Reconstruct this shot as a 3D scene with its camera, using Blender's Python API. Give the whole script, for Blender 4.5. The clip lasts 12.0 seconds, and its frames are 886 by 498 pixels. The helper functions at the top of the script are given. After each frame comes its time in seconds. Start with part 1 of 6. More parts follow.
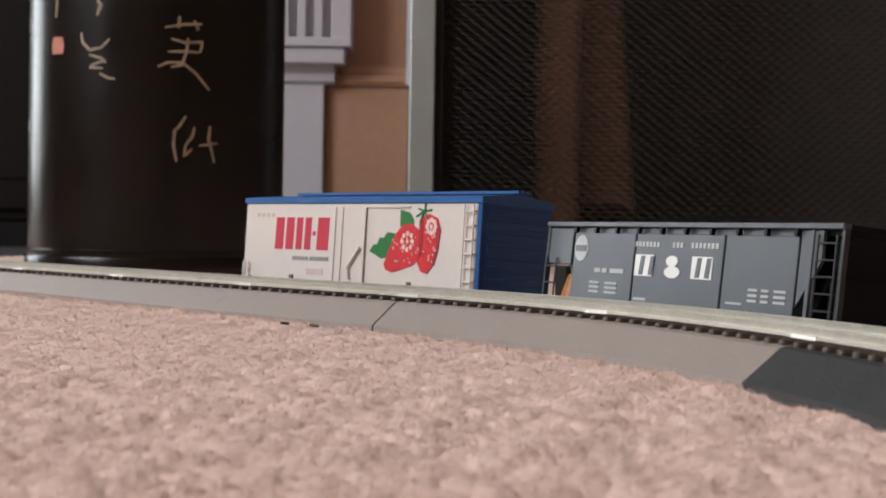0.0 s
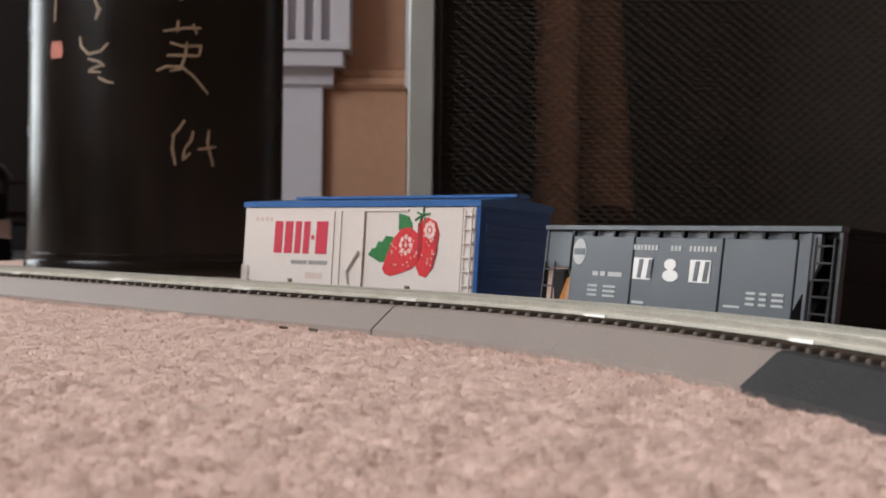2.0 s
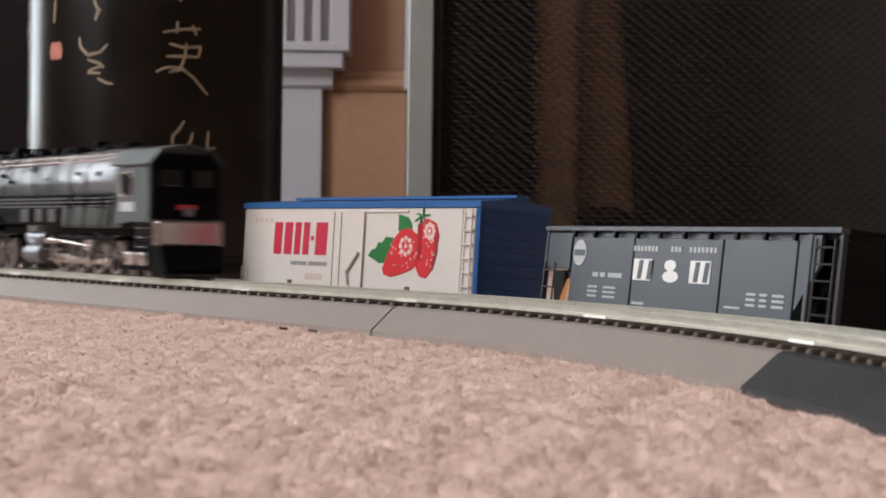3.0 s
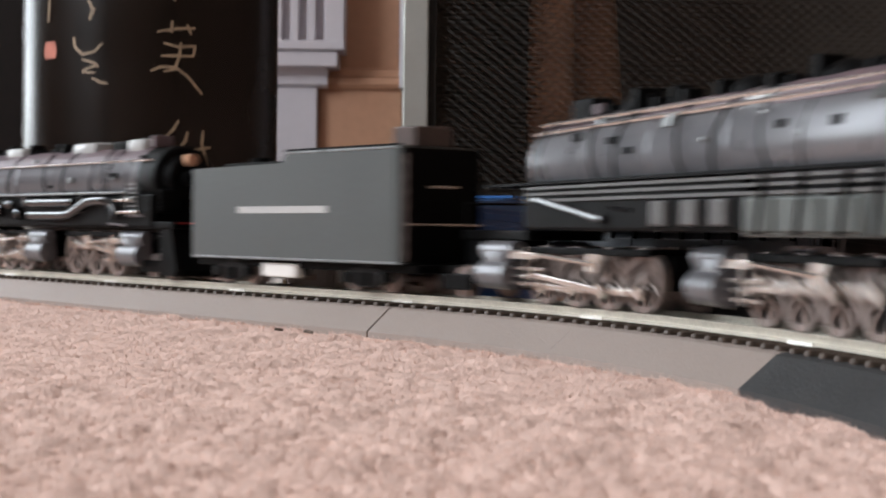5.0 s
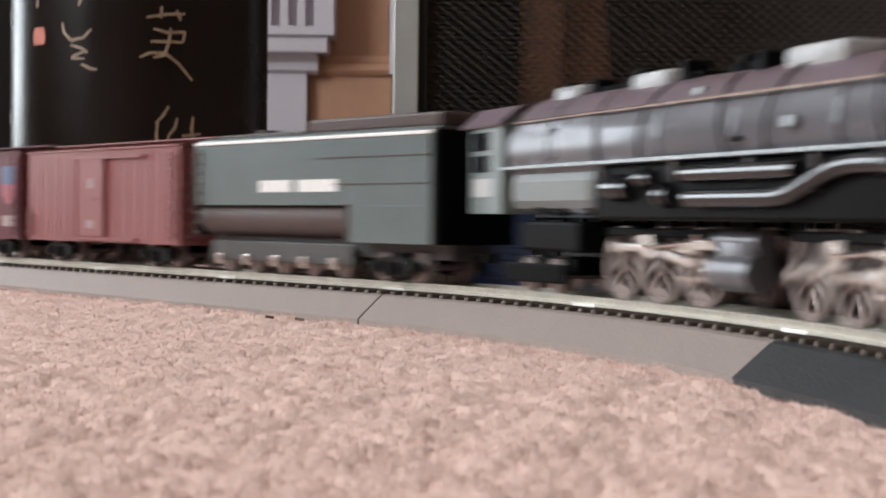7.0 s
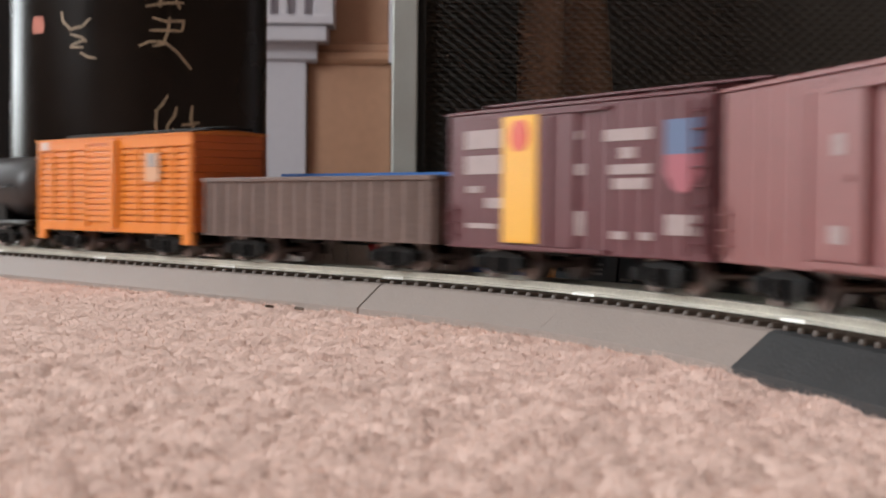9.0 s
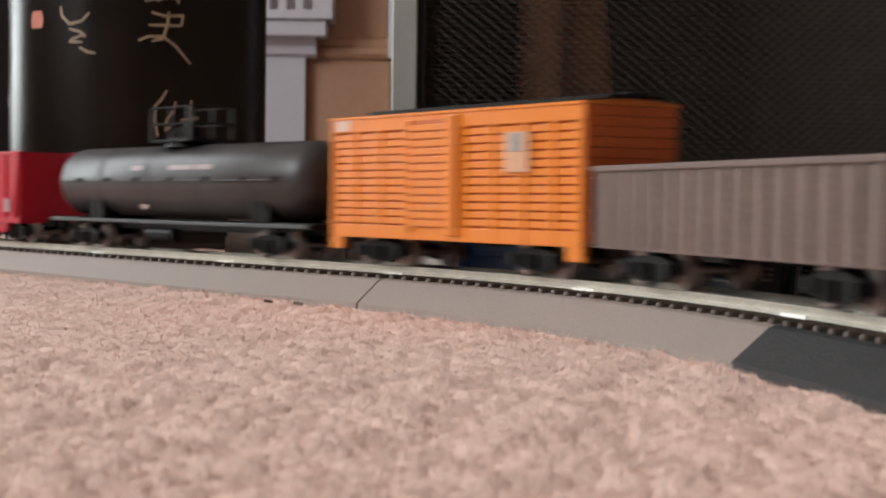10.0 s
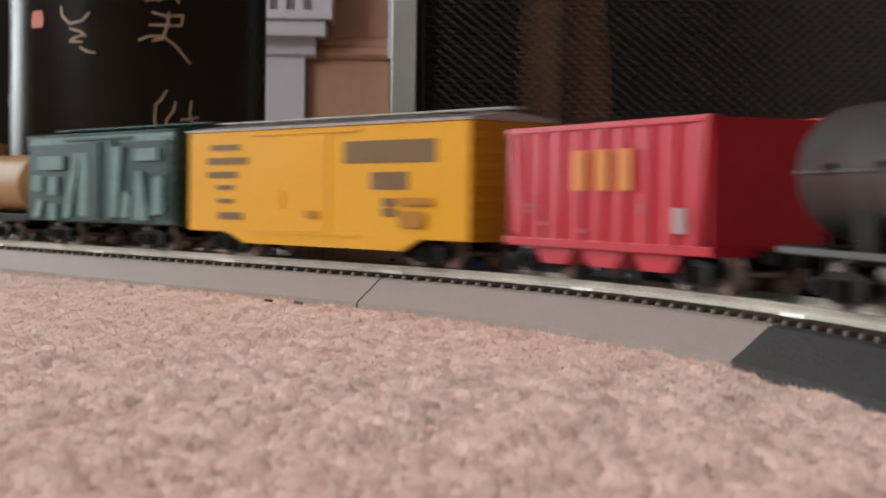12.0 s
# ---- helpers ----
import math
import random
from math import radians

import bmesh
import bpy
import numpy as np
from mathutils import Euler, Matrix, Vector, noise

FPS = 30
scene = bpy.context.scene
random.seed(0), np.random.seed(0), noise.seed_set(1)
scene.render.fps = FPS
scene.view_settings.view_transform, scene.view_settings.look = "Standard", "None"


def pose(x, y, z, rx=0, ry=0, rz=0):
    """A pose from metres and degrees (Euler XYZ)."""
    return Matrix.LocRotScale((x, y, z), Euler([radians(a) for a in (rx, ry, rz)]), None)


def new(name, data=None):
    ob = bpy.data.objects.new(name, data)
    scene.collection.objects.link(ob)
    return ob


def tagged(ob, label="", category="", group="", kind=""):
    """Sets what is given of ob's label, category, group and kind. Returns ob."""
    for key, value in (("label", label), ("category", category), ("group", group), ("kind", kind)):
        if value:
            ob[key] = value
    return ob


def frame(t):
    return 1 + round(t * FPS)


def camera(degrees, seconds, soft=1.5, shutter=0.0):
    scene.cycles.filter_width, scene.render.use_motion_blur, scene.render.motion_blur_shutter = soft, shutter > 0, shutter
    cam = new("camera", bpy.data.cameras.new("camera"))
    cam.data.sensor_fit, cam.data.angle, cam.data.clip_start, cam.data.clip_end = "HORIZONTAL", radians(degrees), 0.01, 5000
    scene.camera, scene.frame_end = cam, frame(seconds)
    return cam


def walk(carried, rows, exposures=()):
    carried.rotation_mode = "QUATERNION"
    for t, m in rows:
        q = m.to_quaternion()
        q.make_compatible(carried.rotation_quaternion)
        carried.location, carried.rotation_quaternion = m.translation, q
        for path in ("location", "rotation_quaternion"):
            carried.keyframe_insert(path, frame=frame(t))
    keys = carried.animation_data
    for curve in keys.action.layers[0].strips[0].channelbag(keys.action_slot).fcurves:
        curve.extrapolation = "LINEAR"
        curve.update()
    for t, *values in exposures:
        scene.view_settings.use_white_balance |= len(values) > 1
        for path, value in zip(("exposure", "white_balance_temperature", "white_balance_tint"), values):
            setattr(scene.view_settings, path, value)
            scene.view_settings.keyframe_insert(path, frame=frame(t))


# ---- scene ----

# A model train passes on roadbed track over a carpet; two car bodies stand beside it.
# z = 0 is the top of the carpet pile, RAIL the top of the rails.
RAIL = 0.0125
cam = camera(30.03, 12.0, soft=1.8, shutter=0.9)
EYE = 0.0325
ROWS = [
    (0.0, 0.0000, 0.0000, 0.0000, 0.000, -0.699, 0.859),
    (0.5, 0.0003, -0.0002, 0.0001, -0.011, -0.771, 0.805),
    (1.0, 0.0001, -0.0007, 0.0003, -0.024, -0.736, 0.780),
    (1.5, 0.0003, -0.0000, 0.0006, -0.031, -0.739, 0.693),
    (2.0, 0.0005, -0.0001, 0.0005, -0.002, -0.620, 0.697),
    (2.5, 0.0003, -0.0001, 0.0002, -0.025, -0.569, 0.753),
    (4.5, 0.0000, 0.0012, 0.0010, -0.122, -0.566, 0.575),
    (5.0, -0.0002, 0.0016, 0.0011, -0.217, -0.630, 0.638),
    (5.5, -0.0004, 0.0028, 0.0015, -0.389, -0.780, 0.550),
    (6.0, -0.0010, 0.0036, 0.0013, -0.499, -0.841, 0.672),
    (6.5, -0.0007, 0.0046, 0.0012, -0.564, -0.970, 0.603),
    (7.0, -0.0006, 0.0041, 0.0014, -0.558, -1.112, 0.593),
    (7.5, -0.0006, 0.0038, 0.0015, -0.572, -1.270, 0.649),
    (9.5, -0.0007, 0.0036, 0.0017, -0.592, -1.570, 0.556),
    (10.0, -0.0007, 0.0045, 0.0015, -0.617, -1.668, 0.636),
    (10.5, -0.0008, 0.0045, 0.0012, -0.648, -1.796, 0.727),
    (11.0, -0.0005, 0.0042, 0.0012, -0.634, -1.765, 0.746),
    (11.5, -0.0007, 0.0049, 0.0012, -0.637, -1.712, 0.738),
    (12.0, -0.0011, 0.0033, 0.0012, -0.658, -1.646, 0.734),
]


def eye_pose(x, y, z, yaw, pitch, roll):
    return pose(x, y, EYE + z, 0, 0, yaw) @ pose(0, 0, 0, 90 + pitch) @ pose(0, 0, 0, 0, 0, roll)


walk(cam, [(t, eye_pose(*r)) for t, *r in ROWS], [(0.0, 0.0, 6600, 11), (2.5, 0.02, 6600, 11), (4.5, 0.23, 6430, 11), (7.5, 0.25, 6430, 11), (9.5, 0.08, 6680, 10), (10.5, 0.0, 6730, 10), (12.0, -0.06, 6660, 10)])

# ---------------------------------------------------------------- light
world = bpy.data.worlds.new("sky")
scene.world = world
world.use_nodes = True
wn = world.node_tree.nodes
sky = wn.new("ShaderNodeTexSky")
sky.sky_type, sky.sun_disc, sky.sun_elevation, sky.sun_rotation = "NISHITA", False, radians(40), radians(200)
world.node_tree.links.new(sky.outputs[0], wn["Background"].inputs[0])
wn["Background"].inputs[1].default_value = 0.1
cam.data.dof.use_dof, cam.data.dof.focus_distance, cam.data.dof.aperture_fstop = True, 0.50, 50.0


def window_light(name, x, y, z, wide, high, watts, color, turn):
    d = bpy.data.lights.new(name, "AREA")
    d.shape, d.size, d.size_y, d.energy, d.color = "RECTANGLE", wide, high, watts, color
    ob = new(name, d)
    ob.matrix_world = pose(x, y, z, 90, 0, turn)
    return ob


window_light("window_light", -2.36, -0.45, 1.60, 1.9, 1.5, 92, (0.93, 0.97, 1.0), -90)
window_light("door_light", -2.36, 2.78, 1.1, 1.25, 1.9, 43, (0.9, 0.96, 1.0), -90)


# ---------------------------------------------------------------- materials
def material(name, color, rough=0.5, metal=0.0, vary=0.12, scale=60.0, bump=0.0, bump_scale=None, spec=0.5, island=0.0, coat=0.0):
    """A surface with two scales of colour variation and a fine relief; scale counts grains per metre."""
    m = bpy.data.materials.new(name)
    m.use_nodes = True
    n, l = m.node_tree.nodes, m.node_tree.links
    b = n["Principled BSDF"]
    tc = n.new("ShaderNodeTexCoord")
    big, fine = n.new("ShaderNodeTexNoise"), n.new("ShaderNodeTexNoise")
    big.inputs["Scale"].default_value, fine.inputs["Scale"].default_value = scale, scale * 9
    big.inputs["Detail"].default_value = 4
    for t in (big, fine):
        l.new(tc.outputs["Object"], t.inputs["Vector"])
    add = n.new("ShaderNodeMath")
    add.operation = "ADD"
    l.new(big.outputs["Fac"], add.inputs[0])
    l.new(fine.outputs["Fac"], add.inputs[1])
    ramp = n.new("ShaderNodeMapRange")
    ramp.inputs["From Min"].default_value, ramp.inputs["From Max"].default_value = 0.6, 1.4
    ramp.inputs["To Min"].default_value, ramp.inputs["To Max"].default_value = 1 - vary, 1 + vary
    l.new(add.outputs[0], ramp.inputs["Value"])
    value = ramp.outputs[0]
    if island:
        geo, r2, mul = n.new("ShaderNodeNewGeometry"), n.new("ShaderNodeMapRange"), n.new("ShaderNodeMath")
        r2.inputs["To Min"].default_value, r2.inputs["To Max"].default_value = 1 - island, 1 + island
        l.new(geo.outputs["Random Per Island"], r2.inputs["Value"])
        mul.operation = "MULTIPLY"
        l.new(value, mul.inputs[0])
        l.new(r2.outputs[0], mul.inputs[1])
        value = mul.outputs[0]
    tint = n.new("ShaderNodeVectorMath")
    tint.operation = "SCALE"
    tint.inputs[0].default_value = color
    l.new(value, tint.inputs["Scale"])
    l.new(tint.outputs[0], b.inputs["Base Color"])
    rr = n.new("ShaderNodeMapRange")
    rr.inputs["To Min"].default_value, rr.inputs["To Max"].default_value = max(rough - 0.1, 0.02), min(rough + 0.1, 1)
    l.new(big.outputs["Fac"], rr.inputs["Value"])
    l.new(rr.outputs[0], b.inputs["Roughness"])
    b.inputs["Metallic"].default_value = metal
    b.inputs["Specular IOR Level"].default_value = spec
    b.inputs["Coat Weight"].default_value = coat
    if bump:
        bt, bp = n.new("ShaderNodeTexNoise"), n.new("ShaderNodeBump")
        bt.inputs["Scale"].default_value, bt.inputs["Detail"].default_value = bump_scale or scale * 4, 5
        l.new(tc.outputs["Object"], bt.inputs["Vector"])
        bp.inputs["Distance"].default_value = bump
        l.new(bt.outputs["Fac"], bp.inputs["Height"])
        l.new(bp.outputs[0], b.inputs["Normal"])
    return m


CARPET = material("carpet_pile", (0.76, 0.57, 0.495), 0.95, vary=0.08, scale=60, island=0.07, spec=0.1)
CARPET_BASE = material("carpet_yarn", (0.75, 0.545, 0.47), 0.95, vary=0.10, scale=60, bump=0.0002, bump_scale=900, spec=0.1)
GREY_BED = material("grey_roadbed_plastic", (0.285, 0.236, 0.208), 0.5, vary=0.06, scale=90, bump=0.0002, bump_scale=1500)
BLACK_BED = material("black_roadbed_plastic", (0.030, 0.031, 0.032), 0.55, vary=0.12, scale=90, bump=0.0002, bump_scale=1500, spec=0.35)
TIE = material("tie_plastic", (0.062, 0.042, 0.030), 0.55, vary=0.25, scale=300, bump=0.0001)
RAILS = material("nickel_rail", (0.60, 0.57, 0.49), 0.42, 0.45, vary=0.16, scale=120)
JOINER = material("bright_joiner", (0.66, 0.63, 0.57), 0.4, 0.5, vary=0.05, scale=120)
CREAM = material("cream_white_plastic", (0.67, 0.60, 0.55), 0.42, vary=0.03, scale=40)
BLUE = material("royal_blue_plastic", (0.014, 0.082, 0.27), 0.34, vary=0.08, scale=60)
RED_INK = material("crimson_print", (0.55, 0.025, 0.06), 0.45, vary=0.06, scale=300)
BERRY = material("strawberry_print", (0.62, 0.028, 0.035), 0.4, vary=0.3, scale=700)
BERRY_DARK = material("dark_berry_print", (0.36, 0.02, 0.03), 0.4, vary=0.3, scale=700)
LEAF = material("leaf_print", (0.012, 0.16, 0.035), 0.45, vary=0.35, scale=400)
PINK = material("pale_seed_print", (0.80, 0.55, 0.50), 0.45, vary=0.1, scale=300)
GREY_INK = material("grey_print", (0.30, 0.28, 0.27), 0.5, vary=0.1, scale=300)
BROWN_INK = material("brown_print", (0.15, 0.085, 0.035), 0.5, vary=0.1, scale=300)
WHITE_INK = material("white_print", (0.80, 0.78, 0.74), 0.5, vary=0.06, scale=300)
HOPPER_GREY = material("slate_grey_plastic", (0.066, 0.074, 0.084), 0.42, vary=0.06, scale=60)
# near-black of the hopper's roof; also paints the shade on its right end
DARK_GREY = material("dark_roof_and_shaded_end_plastic", (0.0045, 0.0048, 0.0052), 0.5, vary=0.1, scale=60, spec=0.15)
# slate grey darkened: shade put into the right-hand post and ladder
HOPPER_SHADE = material("shaded_slate_plastic", (0.028, 0.030, 0.033), 0.45, vary=0.08, scale=60)
AMBER = material("amber_scrap", (0.50, 0.20, 0.05), 0.5, vary=0.5, scale=180)
ORANGE = material("orange_plastic", (0.72, 0.215, 0.028), 0.36, vary=0.04, scale=50)
# the slats' orange darkened: shade behind the slats put into the colour
ORANGE_DEEP = material("shaded_orange_recess_plastic", (0.50, 0.115, 0.014), 0.45, vary=0.06, scale=50)
# the sides' orange made darker and redder: the ends' shade painted in
ORANGE_END = material("shaded_orange_end_plastic", (0.62, 0.135, 0.022), 0.4, vary=0.06, scale=50)
PALE_CARD = material("pale_placard", (0.60, 0.47, 0.40), 0.5, vary=0.08, scale=200)
ORANGE_CARD = material("faded_orange_placard", (0.62, 0.34, 0.20), 0.45, vary=0.1, scale=200)
MAROON = material("mineral_maroon_plastic", (0.118, 0.037, 0.042), 0.42, vary=0.12, scale=50, spec=0.3)
OXIDE = material("oxide_red_plastic", (0.245, 0.092, 0.088), 0.36, vary=0.10, scale=50)
DOOR_YELLOW = material("door_yellow_paint", (0.78, 0.40, 0.035), 0.4, vary=0.05, scale=60)
ROUND_RED = material("round_red_print", (0.60, 0.07, 0.03), 0.4, vary=0.06, scale=100)
SHIELD_BLUE = material("shield_blue_print", (0.085, 0.125, 0.23), 0.45, vary=0.08, scale=100)
SHIELD_PINK = material("shield_red_print", (0.34, 0.085, 0.11), 0.45, vary=0.08, scale=100)
GONDOLA = material("weathered_brown_plastic", (0.150, 0.103, 0.088), 0.5, vary=0.28, scale=90, spec=0.3)
YELLOW = material("golden_yellow_plastic", (0.66, 0.325, 0.012), 0.38, vary=0.04, scale=50)
SILVER = material("silver_roof_paint", (0.55, 0.53, 0.52), 0.3, 0.6, vary=0.08, scale=80)
HOPPER_RED = material("bright_red_plastic", (0.44, 0.010, 0.028), 0.36, vary=0.06, scale=50, spec=0.4)
YELLOW_INK = material("yellow_print", (0.66, 0.26, 0.05), 0.5, vary=0.1, scale=300)
GREEN = material("dark_green_plastic", (0.014, 0.047, 0.043), 0.38, vary=0.10, scale=50)
PALE_GREEN = material("pale_green_print", (0.12, 0.20, 0.185), 0.5, vary=0.35, scale=120)
TAN_PAINT = material("tan_plastic", (0.30, 0.165, 0.06), 0.45, vary=0.08, scale=60)
BLACK = material("black_plastic", (0.0070, 0.0066, 0.0066), 0.45, vary=0.25, scale=90, spec=0.14)
TANK_BLACK = material("satin_black_tank", (0.034, 0.029, 0.028), 0.40, vary=0.16, scale=50)
ENGINE_GREY = material("engine_grey_paint", (0.150, 0.150, 0.160), 0.30, 0.35, vary=0.10, scale=70)
# engine grey tinted pinkish: warm light from overhead put into the colour
ENGINE_TOP = material("warm_toplit_grey_paint", (0.135, 0.098, 0.110), 0.42, 0.1, vary=0.15, scale=70)
ENGINE_BLACK = material("engine_black_paint", (0.0036, 0.0036, 0.0038), 0.5, 0.0, vary=0.3, scale=90, spec=0.05)
GLOSS_BLACK = material("glossy_black_pipe", (0.012, 0.012, 0.013), 0.14, 0.0, vary=0.2, scale=90, spec=0.6)
CAB_PALE = material("pale_green_cab_paint", (0.165, 0.195, 0.185), 0.4, vary=0.10, scale=60)
# the shell's blue lightened for the roof: light from above put into colour
ROOF_BLUE = material("toplit_blue_roof_plastic", (0.035, 0.125, 0.33), 0.32, vary=0.10, scale=60)
SLAB_BLACK = material("added_slab_black", (0.016, 0.014, 0.013), 0.6, vary=0.2, scale=14, bump=0.0006)
TENDER_GREY = material("tender_grey_paint", (0.066, 0.075, 0.074), 0.45, vary=0.12, scale=60)
TENDER_GREEN = material("tender_green_grey_paint", (0.130, 0.158, 0.153), 0.32, 0.1, vary=0.08, scale=60)
TENDER_BROWN = material("tender_brown_band", (0.070, 0.048, 0.042), 0.45, vary=0.15, scale=90)
STEEL = material("bright_steel", (0.70, 0.66, 0.62), 0.25, 0.95, vary=0.12, scale=150)
WHEEL = material("wheel_steel", (0.33, 0.28, 0.26), 0.35, 0.7, vary=0.2, scale=150)
RED_SPOT = material("red_marker", (0.60, 0.05, 0.05), 0.4, vary=0.1, scale=200)
GLASS_DARK = material("dark_window", (0.010, 0.011, 0.012), 0.12, vary=0.1, scale=90)
LACQUER = material("black_lacquer", (0.0080, 0.0052, 0.0038), 0.24, vary=0.25, scale=14, spec=0.36)
GOLD = material("gold_brush_paint", (0.27, 0.20, 0.13), 0.5, vary=0.6, scale=120)
SEAL = material("red_seal_paint", (0.50, 0.18, 0.13), 0.5, vary=0.3, scale=160)
WHITE_WOOD = material("white_painted_wood", (0.55, 0.53, 0.57), 0.45, vary=0.03, scale=12, bump=0.0004)
TAN_STONE = material("tan_mantel_stone", (0.43, 0.235, 0.145), 0.5, vary=0.08, scale=10, bump=0.0006)
FRAME_METAL = material("satin_nickel_frame", (0.50, 0.52, 0.49), 0.38, 0.65, vary=0.05, scale=25)
DEEP_BLACK = material("deep_black", (0.012, 0.011, 0.010), 0.8, vary=0.3, scale=20)
MESH = material("mesh_wire", (0.046, 0.041, 0.036), 0.5, 0.4, vary=0.2, scale=60)
LOG = material("brown_log", (0.50, 0.28, 0.17), 0.75, vary=0.3, scale=30, bump=0.002)
FIREBRICK = material("sooty_firebrick", (0.130, 0.104, 0.084), 0.85, vary=0.3, scale=24, bump=0.001)
DARK_WOOD = material("dark_walnut", (0.008, 0.005, 0.0040), 0.5, vary=0.3, scale=16, spec=0.12)
WALL = material("warm_wall_paint", (0.17, 0.115, 0.085), 0.8, vary=0.04, scale=5, bump=0.0004)
CEILING = material("ceiling_paint", (0.50, 0.47, 0.44), 0.85, vary=0.03, scale=5)
WORN_INK = material("worn_pale_print", (0.34, 0.26, 0.25), 0.5, vary=0.2, scale=300)
DIM_INK = material("dim_white_print", (0.46, 0.46, 0.45), 0.5, vary=0.12, scale=300)
FAINT_BROWN = material("faint_brown_print", (0.36, 0.155, 0.012), 0.45, vary=0.15, scale=200)
CRUMB = material("dark_crumb", (0.13, 0.10, 0.08), 0.7, vary=0.3, scale=400)


# ---------------------------------------------------------------- mesh tools
class Shape:
    """Collects faces for one mesh."""

    def __init__(self):
        self.v, self.f = [], []

    def add(self, verts, faces):
        k = len(self.v)
        self.v += [tuple(p) for p in verts]
        self.f += [tuple(i + k for i in f) for f in faces]
        return self

    def box(self, x0, x1, y0, y1, z0, z1, e=0.0):
        """A block with its edges chamfered by e."""
        if e <= 0:
            v = [(x, y, z) for z in (z0, z1) for y in (y0, y1) for x in (x0, x1)]
            return self.add(v, [(0, 2, 3, 1), (4, 5, 7, 6), (0, 1, 5, 4), (2, 6, 7, 3), (0, 4, 6, 2), (1, 3, 7, 5)])
        bm = bmesh.new()
        bmesh.ops.create_cube(bm, size=1)
        for p in bm.verts:
            p.co = Vector(((x0, x1)[p.co.x > 0], (y0, y1)[p.co.y > 0], (z0, z1)[p.co.z > 0]))
        bmesh.ops.bevel(bm, geom=bm.edges[:], offset=e, segments=2, profile=0.5, affect="EDGES")
        bm.verts.index_update()
        self.add([p.co for p in bm.verts], [[q.index for q in f.verts] for f in bm.faces])
        bm.free()
        return self

    def tube(self, a, b, r, r2=None, n=12, caps=True):
        """A round bar from a to b."""
        a, b = Vector(a), Vector(b)
        d = (b - a).normalized()
        u = d.orthogonal().normalized()
        w = d.cross(u)
        r2 = r if r2 is None else r2
        v = []
        for c, rad in ((a, r), (b, r2)):
            for i in range(n):
                q = 2 * math.pi * i / n
                v.append(c + (u * math.cos(q) + w * math.sin(q)) * rad)
        f = [(i, (i + 1) % n, n + (i + 1) % n, n + i) for i in range(n)]
        if caps:
            f += [tuple(range(n - 1, -1, -1)), tuple(range(n, 2 * n))]
        return self.add(v, f)

    def pipe(self, pts, r, n=8):
        """A round bar bent through the points, one closed skin."""
        p = [Vector(q) for q in pts]
        k = len(p)
        u = (p[1] - p[0]).orthogonal().normalized()
        v = []
        for i in range(k):
            d = (p[min(i + 1, k - 1)] - p[max(i - 1, 0)]).normalized()
            u = (u - d * u.dot(d)).normalized()
            w = d.cross(u)
            v += [p[i] + (u * math.cos(2 * math.pi * j / n) + w * math.sin(2 * math.pi * j / n)) * r for j in range(n)]
        f = [(i * n + j, i * n + (j + 1) % n, (i + 1) * n + (j + 1) % n, (i + 1) * n + j) for i in range(k - 1) for j in range(n)]
        return self.add(v, f + [tuple(range(n - 1, -1, -1)), tuple((k - 1) * n + j for j in range(n))])

    def prism(self, poly, a0, a1, axis="x"):
        """A polygon pushed along an axis: (y, z) along x, (x, z) along y, (x, y) along z."""
        def at(p, a):
            return {"x": (a, p[0], p[1]), "y": (p[0], a, p[1]), "z": (p[0], p[1], a)}[axis]
        n = len(poly)
        v = [at(p, a0) for p in poly] + [at(p, a1) for p in poly]
        return self.add(v, [(i, (i + 1) % n, n + (i + 1) % n, n + i) for i in range(n)] + [tuple(range(n - 1, -1, -1)), tuple(range(n, 2 * n))])

    def lathe(self, profile, n=48, center=(0, 0)):
        """(radius, z) pairs turned about the z axis."""
        v = [(center[0] + r * math.cos(2 * math.pi * i / n), center[1] + r * math.sin(2 * math.pi * i / n), z) for r, z in profile for i in range(n)]
        f = [(k * n + i, k * n + (i + 1) % n, (k + 1) * n + (i + 1) % n, (k + 1) * n + i) for k in range(len(profile) - 1) for i in range(n)]
        f += [tuple(range(n - 1, -1, -1)), tuple((len(profile) - 1) * n + i for i in range(n))]
        return self.add(v, f)

    def mesh(self, name, mat, smooth=False):
        me = bpy.data.meshes.new(name)
        me.from_pydata(self.v, [], self.f)
        bm = bmesh.new()
        bm.from_mesh(me)
        bmesh.ops.recalc_face_normals(bm, faces=bm.faces)
        bm.to_mesh(me)
        bm.free()
        me.materials.append(mat)
        if smooth:
            for p in me.polygons:
                p.use_smooth = True
            me.set_sharp_from_angle(angle=radians(35))
        return me


def part(name, shape, mat, parent, label="", smooth=False):
    ob = new(name, shape.mesh(name, mat, smooth))
    ob.parent = parent
    return tagged(ob, label)


def parts(name, shape, mat, parent, label="", smooth=False):
    """As part(), with each loose piece of the shape as a part of its own."""
    root = list(range(len(shape.v)))

    def top(i):
        while root[i] != i:
            root[i] = root[root[i]]
            i = root[i]
        return i

    for f in shape.f:
        for i in f[1:]:
            root[top(i)] = top(f[0])
    groups = {}
    for f in shape.f:
        groups.setdefault(top(f[0]), []).append(f)
    for faces in groups.values():
        used = sorted({i for f in faces for i in f})
        at = {i: k for k, i in enumerate(used)}
        part(name, Shape().add([shape.v[i] for i in used], [[at[i] for i in f] for f in faces]), mat, parent, label, smooth)


def thing(name, label, category, group=""):
    return tagged(new(name), label, category, group)


def setting(name, shape, mat, label="", smooth=False):
    return tagged(new(name, shape.mesh(name, mat, smooth)), label, "", "", "structure")


# ---------------------------------------------------------------- the track's line
JX, JY, AL, RAD = -0.00913, 0.56045, radians(-52.607), 0.559
